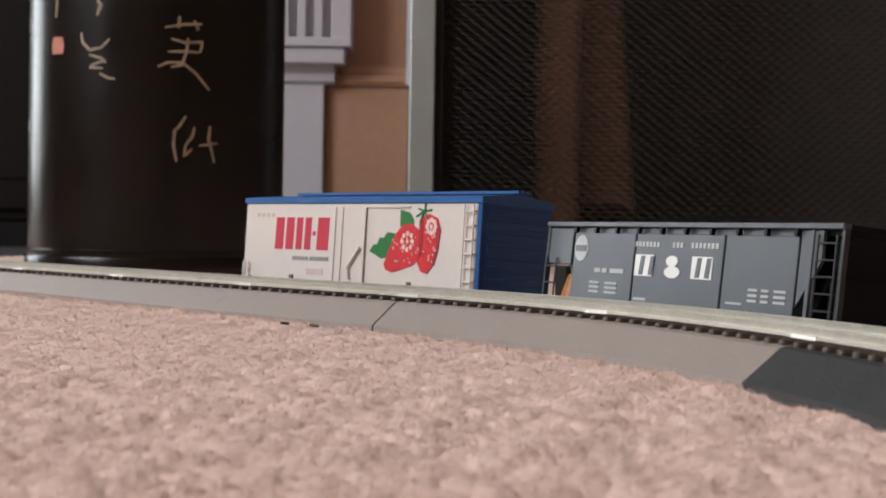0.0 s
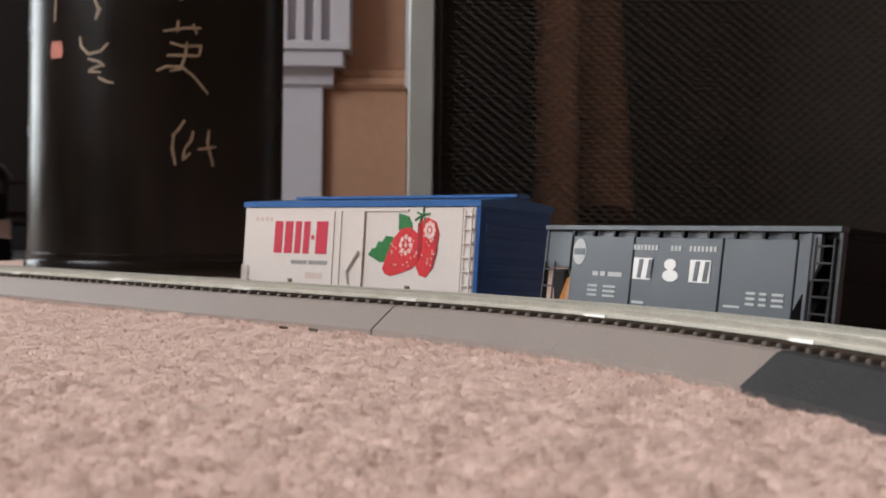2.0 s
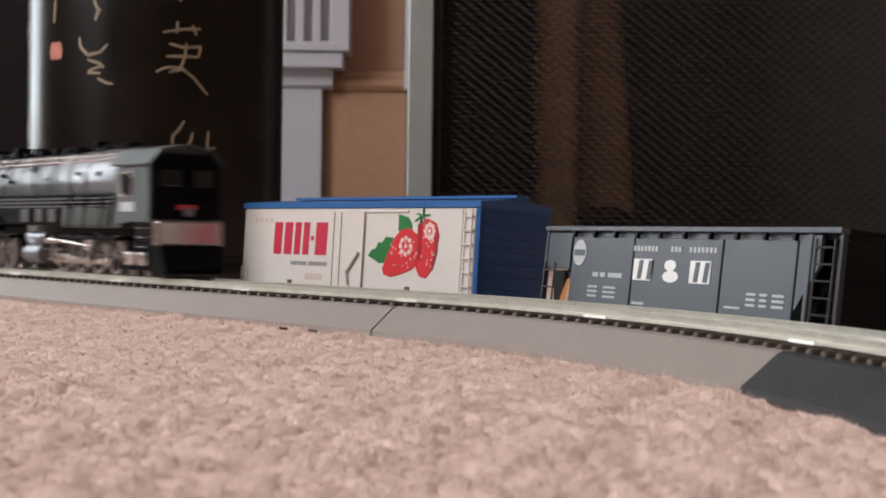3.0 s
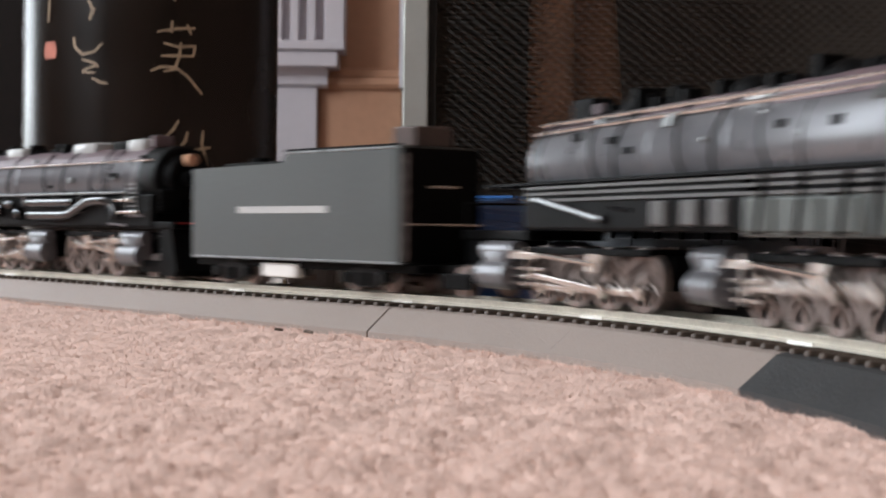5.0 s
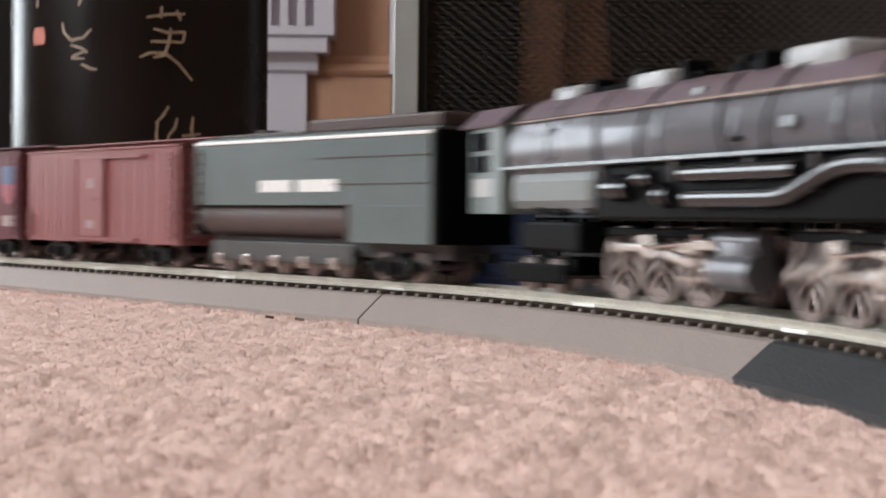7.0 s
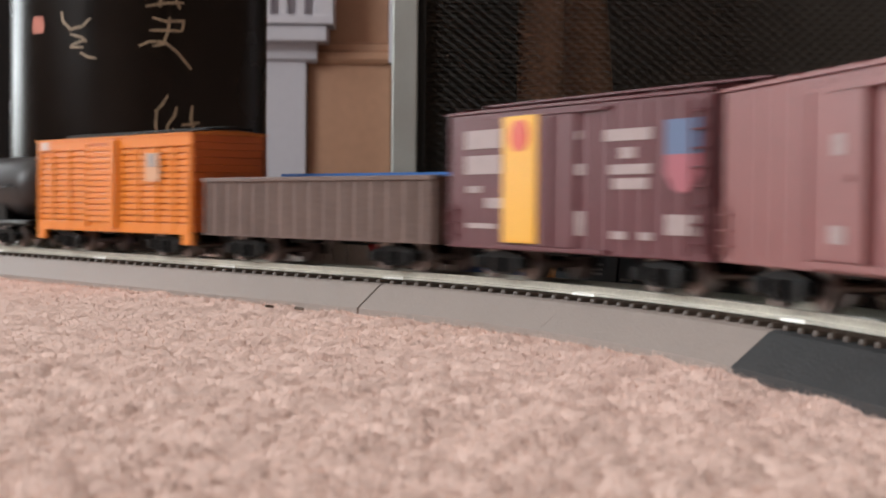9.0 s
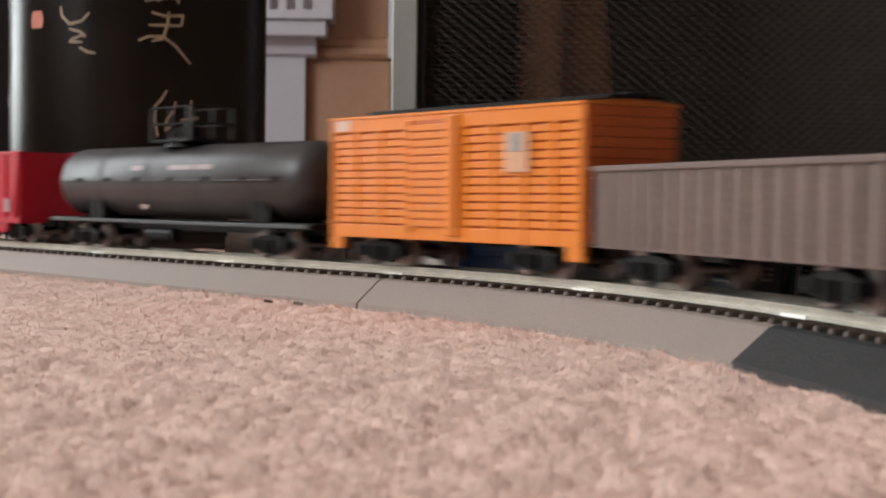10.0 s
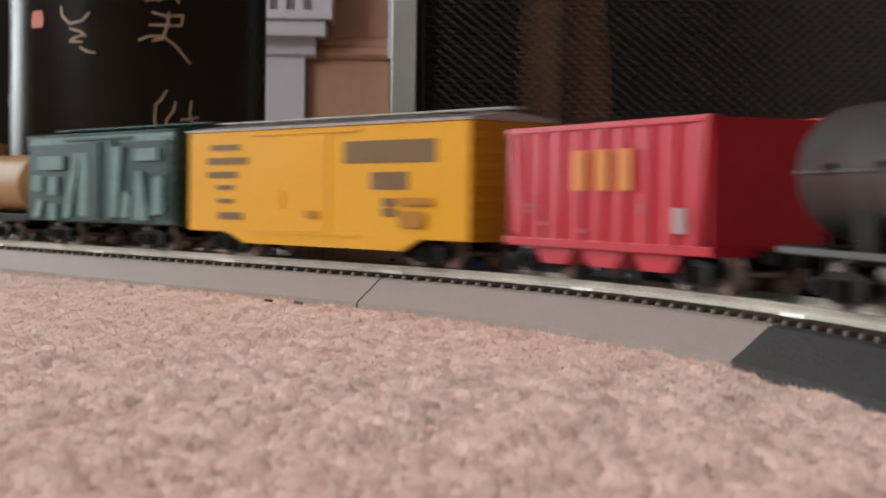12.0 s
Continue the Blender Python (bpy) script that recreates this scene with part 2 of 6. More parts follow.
TURN30 = RAD * math.pi / 6
SIDE, BEND = 0.42, 0.45
# an oval with a short straight in each end: straight, 30 degrees, straight, 150 degrees, straight, and back
LEGS = [(TURN30, 1), (BEND, 0), (5 * TURN30, 1), (SIDE + 2 * BEND * math.cos(math.pi / 6), 0), (5 * TURN30, 1), (BEND, 0), (TURN30, 1), (SIDE, 0)]
LOOP = sum(a for a, _ in LEGS)


def line(s):
    """Place and heading of the track's middle at s metres from the start of the curve."""
    s %= LOOP
    x, y, h = JX, JY, AL
    for long, bent in LEGS:
        d = min(s, long)
        if bent:
            q = d / RAD
            x += RAD * (math.sin(h) - math.sin(h - q))
            y += RAD * (math.cos(h - q) - math.cos(h))
            h -= q
        else:
            x += d * math.cos(h)
            y += d * math.sin(h)
        s -= d
        if s <= 0:
            break
    return x, y, h


def beside(s, off):
    x, y, h = line(s)
    return x - off * math.sin(h), y + off * math.cos(h)


# ---------------------------------------------------------------- room
def room():
    x0, x1, y0, y1, top, w = -2.4, 2.4, -2.5, 4.4, 2.45, 0.12
    setting("floor", Shape().box(x0 - w, x1 + w, y0 - w, y1 + w, -0.06, -0.012), CARPET_BASE, "pink-beige carpet backing across the room")
    setting("wall_east", Shape().box(x1, x1 + w, y0, y1, -0.01, top), WALL, "warm brown painted wall")
    setting("wall_north", Shape().box(x0, x1, y1, y1 + w, -0.01, top), WALL, "warm brown painted wall")
    s = Shape().box(x0 - w, x0, y0, -1.40, -0.01, top).box(x0 - w, x0, -1.40, 0.50, -0.01, 0.85).box(x0 - w, x0, -1.40, 0.50, 2.36, top)
    s.box(x0 - w, x0, 0.50, 2.13, -0.01, top).box(x0 - w, x0, 2.13, 3.43, 2.05, top).box(x0 - w, x0, 3.43, y1, -0.01, top)
    setting("wall_west", s, WALL, "warm brown wall with a window and a glass door")
    setting("wall_south", Shape().box(x0, x1, y0 - w, y0, -0.01, top), WALL, "warm brown painted wall")
    setting("ceiling", Shape().box(x0 - w, x1 + w, y0 - w, y1 + w, top, top + 0.1), CEILING, "white ceiling")


def tuft_height(x, y, cell, seed):
    """Rounded yarn tufts on a jittered grid: the height over the backing, 0 to 1."""
    rng = np.random.default_rng(seed)
    jit, tall = rng.uniform(0.15, 0.85, (512, 512, 2)), rng.uniform(0.55, 1.0, (512, 512))
    cx, cy = np.floor(x / cell).astype(int), np.floor(y / cell).astype(int)
    best = np.zeros_like(x)
    for dx in (-1, 0, 1):
        for dy in (-1, 0, 1):
            i, j = (cx + dx) % 512, (cy + dy) % 512
            px, py = (cx + dx + jit[i, j, 0]) * cell, (cy + dy + jit[i, j, 1]) * cell
            d = ((x - px) ** 2 + (y - py) ** 2) / (0.95 * cell) ** 2
            best = np.maximum(best, tall[i, j] * np.sqrt(np.clip(1 - d, 0, 1)))
    return best


def waves(x, y, seed, size):
    rng = np.random.default_rng(seed)
    total = np.zeros_like(x)
    for _ in range(14):
        a, k, p = rng.uniform(0, 2 * math.pi), rng.uniform(0.6, 1.7) * 2 * math.pi / size, rng.uniform(0, 6.28)
        total += np.sin((x * math.cos(a) + y * math.sin(a)) * k + p)
    return total / 5.0


def grid_mesh(name, x, y, z, mat):
    r, c = x.shape
    me = bpy.data.meshes.new(name)
    me.vertices.add(r * c)
    me.vertices.foreach_set("co", np.stack([x, y, z], 2).ravel())
    i = (np.arange(r - 1)[:, None] * c + np.arange(c - 1)[None, :]).ravel()
    quads = np.stack([i, i + 1, i + c + 1, i + c], 1)
    me.loops.add(quads.size)
    me.loops.foreach_set("vertex_index", quads.ravel())
    me.polygons.add(len(quads))
    me.polygons.foreach_set("loop_start", np.arange(len(quads)) * 4)
    me.update(calc_edges=True)
    me.materials.append(mat)
    for p in me.polygons:
        p.use_smooth = True
    return me


def carpet():
    """Cut pile: rounded tufts modelled where the eye passes near, a lumpy sheet further off, loose fibres on top."""
    xs, ys = np.meshgrid(np.linspace(-2.4, 2.4, 200), np.linspace(-2.5, 4.4, 280))
    me = grid_mesh("carpet", xs, ys, -0.0060 + 0.0008 * waves(xs, ys, 2, 0.05), CARPET_BASE)
    tagged(new("carpet", me), "pink-beige cut-pile carpet", "", "", "structure")
    rows = 0.155 * np.exp(np.linspace(0, math.log(2.25 / 0.155), 720))
    u = np.linspace(-0.34, 0.34, 620)
    y = np.repeat(rows[:, None], len(u), 1)
    x = y * u[None, :] - 0.01
    z = -0.0026 + 0.0016 * tuft_height(x, y, 0.0046, 5) + 0.0006 * tuft_height(x, y, 0.0021, 6) + 0.0006 * waves(x, y, 3, 0.022)
    z += np.random.default_rng(8).normal(0, 0.00006, z.shape)
    tagged(new("carpet_tufts", grid_mesh("carpet_tufts", x, y, z, CARPET_BASE)), "pink-beige cut-pile carpet tufts, soft and lumpy", "carpet", "", "stuff")
    rng = np.random.default_rng(4)
    m = 230000
    fy = 0.16 * np.exp(rng.uniform(0, math.log(2.0 / 0.16), m))
    fx = fy * rng.uniform(-0.33, 0.33, m)
    edge = 4500  # fibres that stand up along the roadbed's foot
    for i in range(edge):
        fx[i], fy[i] = beside(rng.uniform(-0.40, 0.30), -rng.uniform(0.0262, 0.0330))
    h = -0.0026 + 0.0016 * tuft_height(fx, fy, 0.0046, 5) + 0.0006 * waves(fx, fy, 3, 0.022)
    lean = rng.normal(0, 0.0011, (m, 2))
    side = rng.uniform(0, 2 * math.pi, m)
    wide = rng.uniform(0.00010, 0.00022, m) * np.clip(fy / 0.4, 0.8, 3.0)
    dx, dy = np.cos(side) * wide, np.sin(side) * wide
    top = h + rng.uniform(0.0003, 0.0016, m)
    top[:edge] += rng.uniform(0.0, 0.0008, edge)
    verts = np.stack([np.stack([fx - dx, fy - dy, h - 0.0008], 1), np.stack([fx + dx, fy + dy, h - 0.0008], 1), np.stack([fx + lean[:, 0], fy + lean[:, 1], top], 1)], 1).reshape(-1, 3)
    me = bpy.data.meshes.new("carpet_fibres")
    me.vertices.add(len(verts))
    me.vertices.foreach_set("co", verts.ravel())
    me.loops.add(3 * m)
    me.loops.foreach_set("vertex_index", np.arange(3 * m))
    me.polygons.add(m)
    me.polygons.foreach_set("loop_start", np.arange(m) * 3)
    me.update(calc_edges=True)
    me.materials.append(CARPET)
    tagged(new("carpet_fibres", me), "loose pale fibres standing out of the carpet pile", "carpet", "", "stuff")


# ---------------------------------------------------------------- track
SECTION = 0.10725
FIRST = 0.0130


def sweep(shape, s0, s1, profile, steps):
    """A closed profile of (offset, z) carried along the track."""
    n = len(profile)
    v = []
    for i in range(steps + 1):
        s = s0 + (s1 - s0) * i / steps
        for off, z in profile:
            x, y = beside(s, off)
            v.append((x, y, z))
    f = [(i * n + j, i * n + (j + 1) % n, (i + 1) * n + (j + 1) % n, (i + 1) * n + j) for i in range(steps) for j in range(n)]
    return shape.add(v, f + [tuple(range(n - 1, -1, -1)), tuple(steps * n + j for j in range(n))])


def rail_profile(mid):
    a = [(-0.0014, -0.0026), (0.0014, -0.0026), (0.0014, -0.0021), (0.0003, -0.0018), (0.0003, -0.0009), (0.0005, -0.0006), (0.0005, -0.0001),
         (0.0003, 0.0), (-0.0003, 0.0), (-0.0005, -0.0001), (-0.0005, -0.0006), (-0.0003, -0.0009), (-0.0003, -0.0018), (-0.0014, -0.0021)]
    return [(mid + o, RAIL + z) for o, z in a]


TIE_MESH = Shape().box(-0.0014, 0.0014, -0.0156, 0.0156, RAIL - 0.0054, RAIL - 0.0027, 0.0009).mesh("tie", TIE)
SPIKE_MESH = Shape().box(-0.0006, 0.0006, -0.0013, 0.0013, RAIL - 0.0030, RAIL - 0.0019).mesh("spike_plate", TIE)


def track():
    count = int(LOOP / SECTION)
    first = -7
    for k in range(first, first + count + 1):
        s0 = FIRST + k * SECTION
        s1 = s0 + SECTION - (0.0010 if k == -1 else 0.0001)
        if k == first + count:
            s1 = FIRST + first * SECTION + LOOP - 0.0005
            if s1 - s0 < 0.005:
                continue
        black = 2 <= k <= 6
        root = thing("track_section", ("black" if black else "grey") + " plastic roadbed track section with nickel rails, laid on carpet", "model track", "track sections of the loop")
        bed = [(-0.0258, -0.0015), (-0.0258, 0.0008), (-0.0172, RAIL - 0.0045), (-0.0158, RAIL - 0.0040), (0.0158, RAIL - 0.0040), (0.0172, RAIL - 0.0045), (0.0258, 0.0008), (0.0258, -0.0015)]
        part("roadbed", sweep(Shape(), s0, s1, bed, 10), BLACK_BED if black else GREY_BED, root)
        for side in (-1, 1):
            part("rail", sweep(Shape(), s0 - 0.0001, s1 + (0.0008 if k == -1 else 0), rail_profile(side * 0.0087), 12), RAILS, root, "nickel-silver rail", smooth=True)
            joint = [(side * 0.0087 - 0.0017, RAIL - 0.0027), (side * 0.0087 + 0.0017, RAIL - 0.0027), (side * 0.0087 + 0.0015, RAIL - 0.0019), (side * 0.0087 - 0.0015, RAIL - 0.0019)]
            part("rail_joiner", sweep(Shape(), s0 - 0.009, s0 + 0.003, joint, 2), JOINER, root, "bright metal rail joiner")
        seen = -4 <= k <= 3
        rest = Shape()
        ties = max(int((s1 - s0) / SECTION * 16), 1)
        for i in range(ties):
            x, y, h = line(s0 + (i + 0.5) * (s1 - s0) / ties)
            m = pose(x, y, 0, 0, 0, math.degrees(h))
            if seen:
                ob = new("tie", TIE_MESH)
                ob.parent, ob.matrix_basis = root, m
            else:
                for p in [Shape().box(-0.0013, 0.0013, -0.0152, 0.0152, RAIL - 0.0062, RAIL - 0.0028)]:
                    rest.add([m @ Vector(c) for c in p.v], p.f)
        if not seen:
            part("ties", rest, TIE, root)


# ---------------------------------------------------------------- rolling stock: common parts
def flat(outline, y, depth=0.0002):
    """A thin printed shape of (x, z) points that stands just proud of a side at y."""
    return Shape().prism(outline, y - depth, y + 0.0001, "y")


def bar(x0, x1, z0, z1):
    return [(x0, z0), (x1, z0), (x1, z1), (x0, z1)]


def bars(rows, y):
    s = Shape()
    for r in rows:
        s.prism(bar(*r), y - 0.0002, y + 0.0001, "y")
    return s


def disc(cx, cz, rx, rz, n=20):
    return [(cx + rx * math.cos(2 * math.pi * i / n), cz + rz * math.sin(2 * math.pi * i / n)) for i in range(n)]


WHEELSET = Shape().tube((0, -0.0098, 0), (0, 0.0098, 0), 0.0012)
for _s in (-1, 1):
    WHEELSET.tube((0, _s * 0.0070, 0), (0, _s * 0.0096, 0), 0.0048, n=20).tube((0, _s * 0.0068, 0), (0, _s * 0.0075, 0), 0.0054, n=20)
WHEELSET = WHEELSET.mesh("wheelset", WHEEL, True)
FRAME = Shape()
for _s in (-1, 1):
    _y0, _y1 = sorted((_s * 0.0112, _s * 0.0132))
    FRAME.prism([(-0.0135, 0.0065), (-0.0135, 0.0040), (-0.0095, 0.0032), (-0.0050, 0.0018), (0.0050, 0.0018), (0.0095, 0.0032), (0.0135, 0.0040), (0.0135, 0.0065), (0.0060, 0.0082), (-0.0060, 0.0082)], _y0, _y1, "y")
    for _x in (-0.0103, 0.0103):
        FRAME.box(_x - 0.0020, _x + 0.0020, min(_s * 0.0130, _s * 0.0146), max(_s * 0.0130, _s * 0.0146), 0.0032, 0.0068, 0.0005)
    for _x in (-0.0015, 0.0015):
        FRAME.tube((_x, _s * 0.0138, 0.0024), (_x, _s * 0.0138, 0.0066), 0.0011, n=8)
FRAME.box(-0.0030, 0.0030, -0.0125, 0.0125, 0.0055, 0.0095)
FRAME = FRAME.mesh("truck", BLACK)


SWIVEL = []  # engine frames and trucks that turn under their thing: object, place along it, half wheelbase, own origin


def truck(root, x, label="black four-wheel truck"):
    ob = new("truck", FRAME)
    ob.parent, ob.matrix_basis = root, pose(x, 0, 0)
    tagged(ob, label)
    for dx in (-0.0103, 0.0103):
        w = new("wheelset", WHEELSET)
        w.parent, w.matrix_basis = ob, pose(dx, 0, 0.0050)
    SWIVEL.append((ob, x, 0.0103, Matrix.Translation((0, 0, 0))))
    return ob


def coupler(root, x, way, z=0.0085):
    s = Shape().box(min(x, x + way * 0.007), max(x, x + way * 0.007), -0.0012, 0.0012, z - 0.001, z + 0.001)
    s.box(min(x + way * 0.006, x + way * 0.0095), max(x + way * 0.006, x + way * 0.0095), -0.0022, 0.0022, z - 0.0015, z + 0.0015, 0.0004)
    s.tube((x + way * 0.006, 0, z - 0.001), (x + way * 0.004, 0, z - 0.006), 0.0003, n=6)
    part("coupler", s, BLACK, root, "black knuckle coupler")


def ladder(x0, x1, z0, z1, y, rungs, out):
    s = Shape()
    for x in (x0, x1):
        s.tube((x, y + out, z0), (x, y + out, z1), 0.00035, n=6)
    for i in range(rungs):
        z = z0 + (z1 - z0) * (i + 0.5) / rungs
        s.tube((x0, y + out, z), (x1, y + out, z), 0.0003, n=6)
        s.tube((x0, y, z), (x0, y + out, z), 0.0003, n=5)
        s.tube((x1, y, z), (x1, y + out, z), 0.0003, n=5)
    return s


def underframe(root, L, z0, mat=None):
    s = Shape().box(-L / 2 + 0.004, L / 2 - 0.004, -0.004, 0.004, z0 - 0.0012, z0 + 0.001)
    s.box(-L * 0.14, -L * 0.05, -0.010, -0.004, z0 - 0.0022, z0).box(L * 0.04, L * 0.12, 0.003, 0.010, z0 - 0.002, z0)
    s.tube((-L * 0.10, 0.008, z0 - 0.0010), (L * 0.02, 0.008, z0 - 0.0010), 0.0018)
    part("underframe", s, mat or BLACK, root, "black underframe with brake gear")


def gable(w, z0, rise):
    return [(-w / 2, z0), (w / 2, z0), (w / 2, z0 + 0.0008), (0, z0 + rise), (-w / 2, z0 + 0.0008)]


def boxcar_shell(root, L, W, z0, z1, body, roof, rise=0.0026, rib_ends=True, roof_label="", walk_mat=None, ribs=9):
    part("body", Shape().box(-L / 2, L / 2, -W / 2, W / 2, z0, z1, 0.0004), body, root)
    s = Shape().prism(gable(W + 0.0012, z1, rise), -L / 2 - 0.0006, L / 2 + 0.0006)
    for i in range(ribs):
        x = -L / 2 + (i + 0.5) * L / ribs
        s.prism([(-W / 2, z1 + 0.001), (W / 2, z1 + 0.001), (W / 2, z1 + 0.0014), (0, z1 + rise + 0.0005), (-W / 2, z1 + 0.0014)], x - 0.0005, x + 0.0005)
    part("roof", s, roof, root, roof_label)
    w = Shape()
    for y in (-0.0022, 0, 0.0022):
        w.box(-L / 2 - 0.002, L / 2 + 0.002, y - 0.0009, y + 0.0009, z1 + rise + 0.0008, z1 + rise + 0.0014)
    for i in range(6):
        x = -L / 2 + (i + 0.5) * L / 6
        w.box(x - 0.0005, x + 0.0005, -0.003, 0.003, z1 + rise - 0.0006, z1 + rise + 0.0009)
    part("roofwalk", w, walk_mat or roof, root)
    if rib_ends:
        for way in (-1, 1):
            e = Shape()
            for i in range(7):
                z = z0 + (z1 - z0) * (i + 0.7) / 7.6
                xa, xb = sorted((way * L / 2, way * (L / 2 + 0.0006)))
                e.box(xa, xb, -W * 0.44, W * 0.44, z - 0.0009, z + 0.0009, 0.0002)
            parts("end_rib", e, body, root)
    wheel = Shape().tube((-L / 2 - 0.0030, 0.006, z1 - 0.007), (-L / 2 - 0.0024, 0.006, z1 - 0.007), 0.0032, n=16)
    wheel.tube((-L / 2 - 0.0026, 0.006, z1 - 0.007), (-L / 2, 0.006, z1 - 0.007), 0.0005, n=6)
    part("brake_wheel", wheel, BLACK, root)


# ---------------------------------------------------------------- hearth, jar and cabinet
def hearth():
    """A fireplace surround: white fluted pilaster, tan slip, metal door frame and mesh over a sooty firebox."""
    root = thing("fireplace", "fireplace with white fluted pilaster, tan slip and nickel-framed mesh screen", "fireplace")
    part("plinth", Shape().box(-0.36, -0.153, 2.085, 2.40, -0.010, 0.214, 0.002), WHITE_WOOD, root, "white painted plinth")
    m = Shape().prism([(2.085, 0.212), (2.078, 0.216), (2.078, 0.226), (2.068, 0.236), (2.060, 0.244), (2.060, 0.256), (2.40, 0.256), (2.40, 0.212)], -0.36, -0.140)
    m.box(-0.36, -0.126, 2.056, 2.40, 0.236, 0.256, 0.002)
    part("base_moulding", m, WHITE_WOOD, root, "white stepped moulding")
    # the shaft: a back plate and raised fillets leave round-bottomed flutes between them
    part("shaft", Shape().box(-0.36, -0.118, 2.066, 2.40, 0.256, 1.10), WHITE_WOOD, root, "white shaft")
    edges = [-0.36, -0.316, -0.295, -0.274, -0.253, -0.232, -0.211, -0.190, -0.169, -0.148, -0.118]
    for a, b in zip(edges, edges[1:]):
        part("fillet", Shape().box(a + (0.0052 if a > -0.35 else 0), b - (0.0052 if b < -0.12 else 0), 2.052, 2.0665, 0.266, 1.098, 0.0015), WHITE_WOOD, root)
    s = Shape().box(-0.3605, -0.1175, 2.0505, 2.0675, 0.2565, 0.268, 0.0015)
    part("shaft_foot", s, WHITE_WOOD, root, "white shaft foot under the flutes")
    t = Shape().box(-0.153, -0.0457, 2.10, 2.40, -0.010, 0.212, 0.003).box(-0.153, -0.050, 2.112, 2.40, 0.208, 1.10, 0.003)
    part("slip", t, TAN_STONE, root, "tan stone slip")
    part("slip_ledge", Shape().prism([(2.112, 0.208), (2.096, 0.212), (2.092, 0.218), (2.096, 0.226), (2.104, 0.230), (2.106, 0.238), (2.112, 0.240)], -0.153, -0.050), TAN_STONE, root, "tan moulded ledge")
    # the thin highlight beside the screen frame, built as a white strip
    part("slip_highlight", Shape().box(-0.050, -0.0457, 2.090, 2.40, 0.213, 1.10, 0.001), WHITE_WOOD, root, "thin white strip painting a bright edge highlight")
    part("mantel_shelf", Shape().box(-0.42, 1.25, 2.02, 2.42, 1.10, 1.16, 0.004), WHITE_WOOD, root, "white mantel shelf")
    part("pilaster", Shape().box(0.90, 1.18, 2.06, 2.40, -0.010, 1.10, 0.003), WHITE_WOOD, root, "white pilaster")
    part("lintel", Shape().box(-0.05, 0.90, 2.10, 2.40, 0.80, 1.10), TAN_STONE, root, "tan stone lintel")
    f = Shape().box(-0.0455, -0.0135, 2.070, 2.100, -0.010, 0.80, 0.002).box(0.86, 0.90, 2.070, 2.100, -0.010, 0.80, 0.002)
    f.box(-0.0135, 0.86, 2.070, 2.100, 0.766, 0.80, 0.002).box(-0.0135, 0.86, 2.070, 2.100, -0.010, 0.030, 0.002)
    part("screen_frame", f, FRAME_METAL, root, "satin nickel screen frame")
    # black strips stand in for the dark gap inside the screen frame
    part("gap_strip", Shape().box(-0.0135, -0.0035, 2.082, 2.110, 0.030, 0.766).box(-0.0135, 0.86, 2.082, 2.110, 0.756, 0.766), DEEP_BLACK, root, "black strip in place of the dark gap")
    w = Shape()
    rows = 88
    for i in range(rows):
        z = 0.032 + i * 0.0062
        pts = [(-0.004 + j * 0.0078, 2.100 + 0.0008 * (1 if (i + j) % 2 else -1), z + 0.0014 * (1 if (i + j) % 2 else -1)) for j in range(112)]
        for a, b in zip(pts, pts[1:]):
            w.tube(a, b, 0.0010, n=4, caps=False)
    part("wire_mesh", w, MESH, root, "dark woven wire mesh")
    for b in ((-0.05, 0.90, 2.85, 2.95, -0.010, 1.1), (-0.15, -0.05, 2.402, 2.95, -0.010, 1.1), (0.90, 1.0, 2.402, 2.95, -0.010, 1.1), (-0.05, 0.90, 2.402, 2.85, 0.802, 1.1)):
        part("firebox_wall", Shape().box(*b), FIREBRICK, root, "sooty dark firebox wall")
    part("firebox_floor", Shape().box(-0.05, 0.90, 2.101, 2.85, -0.0105, 0.012), FIREBRICK, root)
    setting("wall_chimney", Shape().box(-0.42, 1.25, 2.43, 2.55, 1.165, 2.44).box(-0.42, -0.30, 2.402, 4.40, -0.010, 2.44).box(1.19, 1.25, 2.402, 4.40, -0.010, 2.44), WALL, "warm brown chimney breast")
    # added slab: darkens the strip of floor left of the jar
    part("dark_slab", Shape().box(-0.80, 1.25, 1.62, 2.048, -0.011, 0.003, 0.003), SLAB_BLACK, root, "added black slab that darkens the floor before the fireplace")
    log = thing("fire_log", "upright brown split log inside the dark firebox", "log")
    bm = Shape()
    prof = [(0.034 + 0.004 * noise.noise((i * 1.7, 2, 5)), 0.012 + i * 0.06) for i in range(13)]
    bm.lathe(prof, 14, (0.160, 2.36))
    part("bark", bm, LOG, log, smooth=True)
    log2 = thing("fire_log", "dim brown log leaning at the back of the firebox", "log")
    part("bark", Shape().tube((0.24, 2.50, 0.055), (0.235, 2.80, 0.70), 0.050, 0.042, n=14), LOG, log2, smooth=True)


JARX, JARY, JARR = -0.2066, 1.19, 0.0903


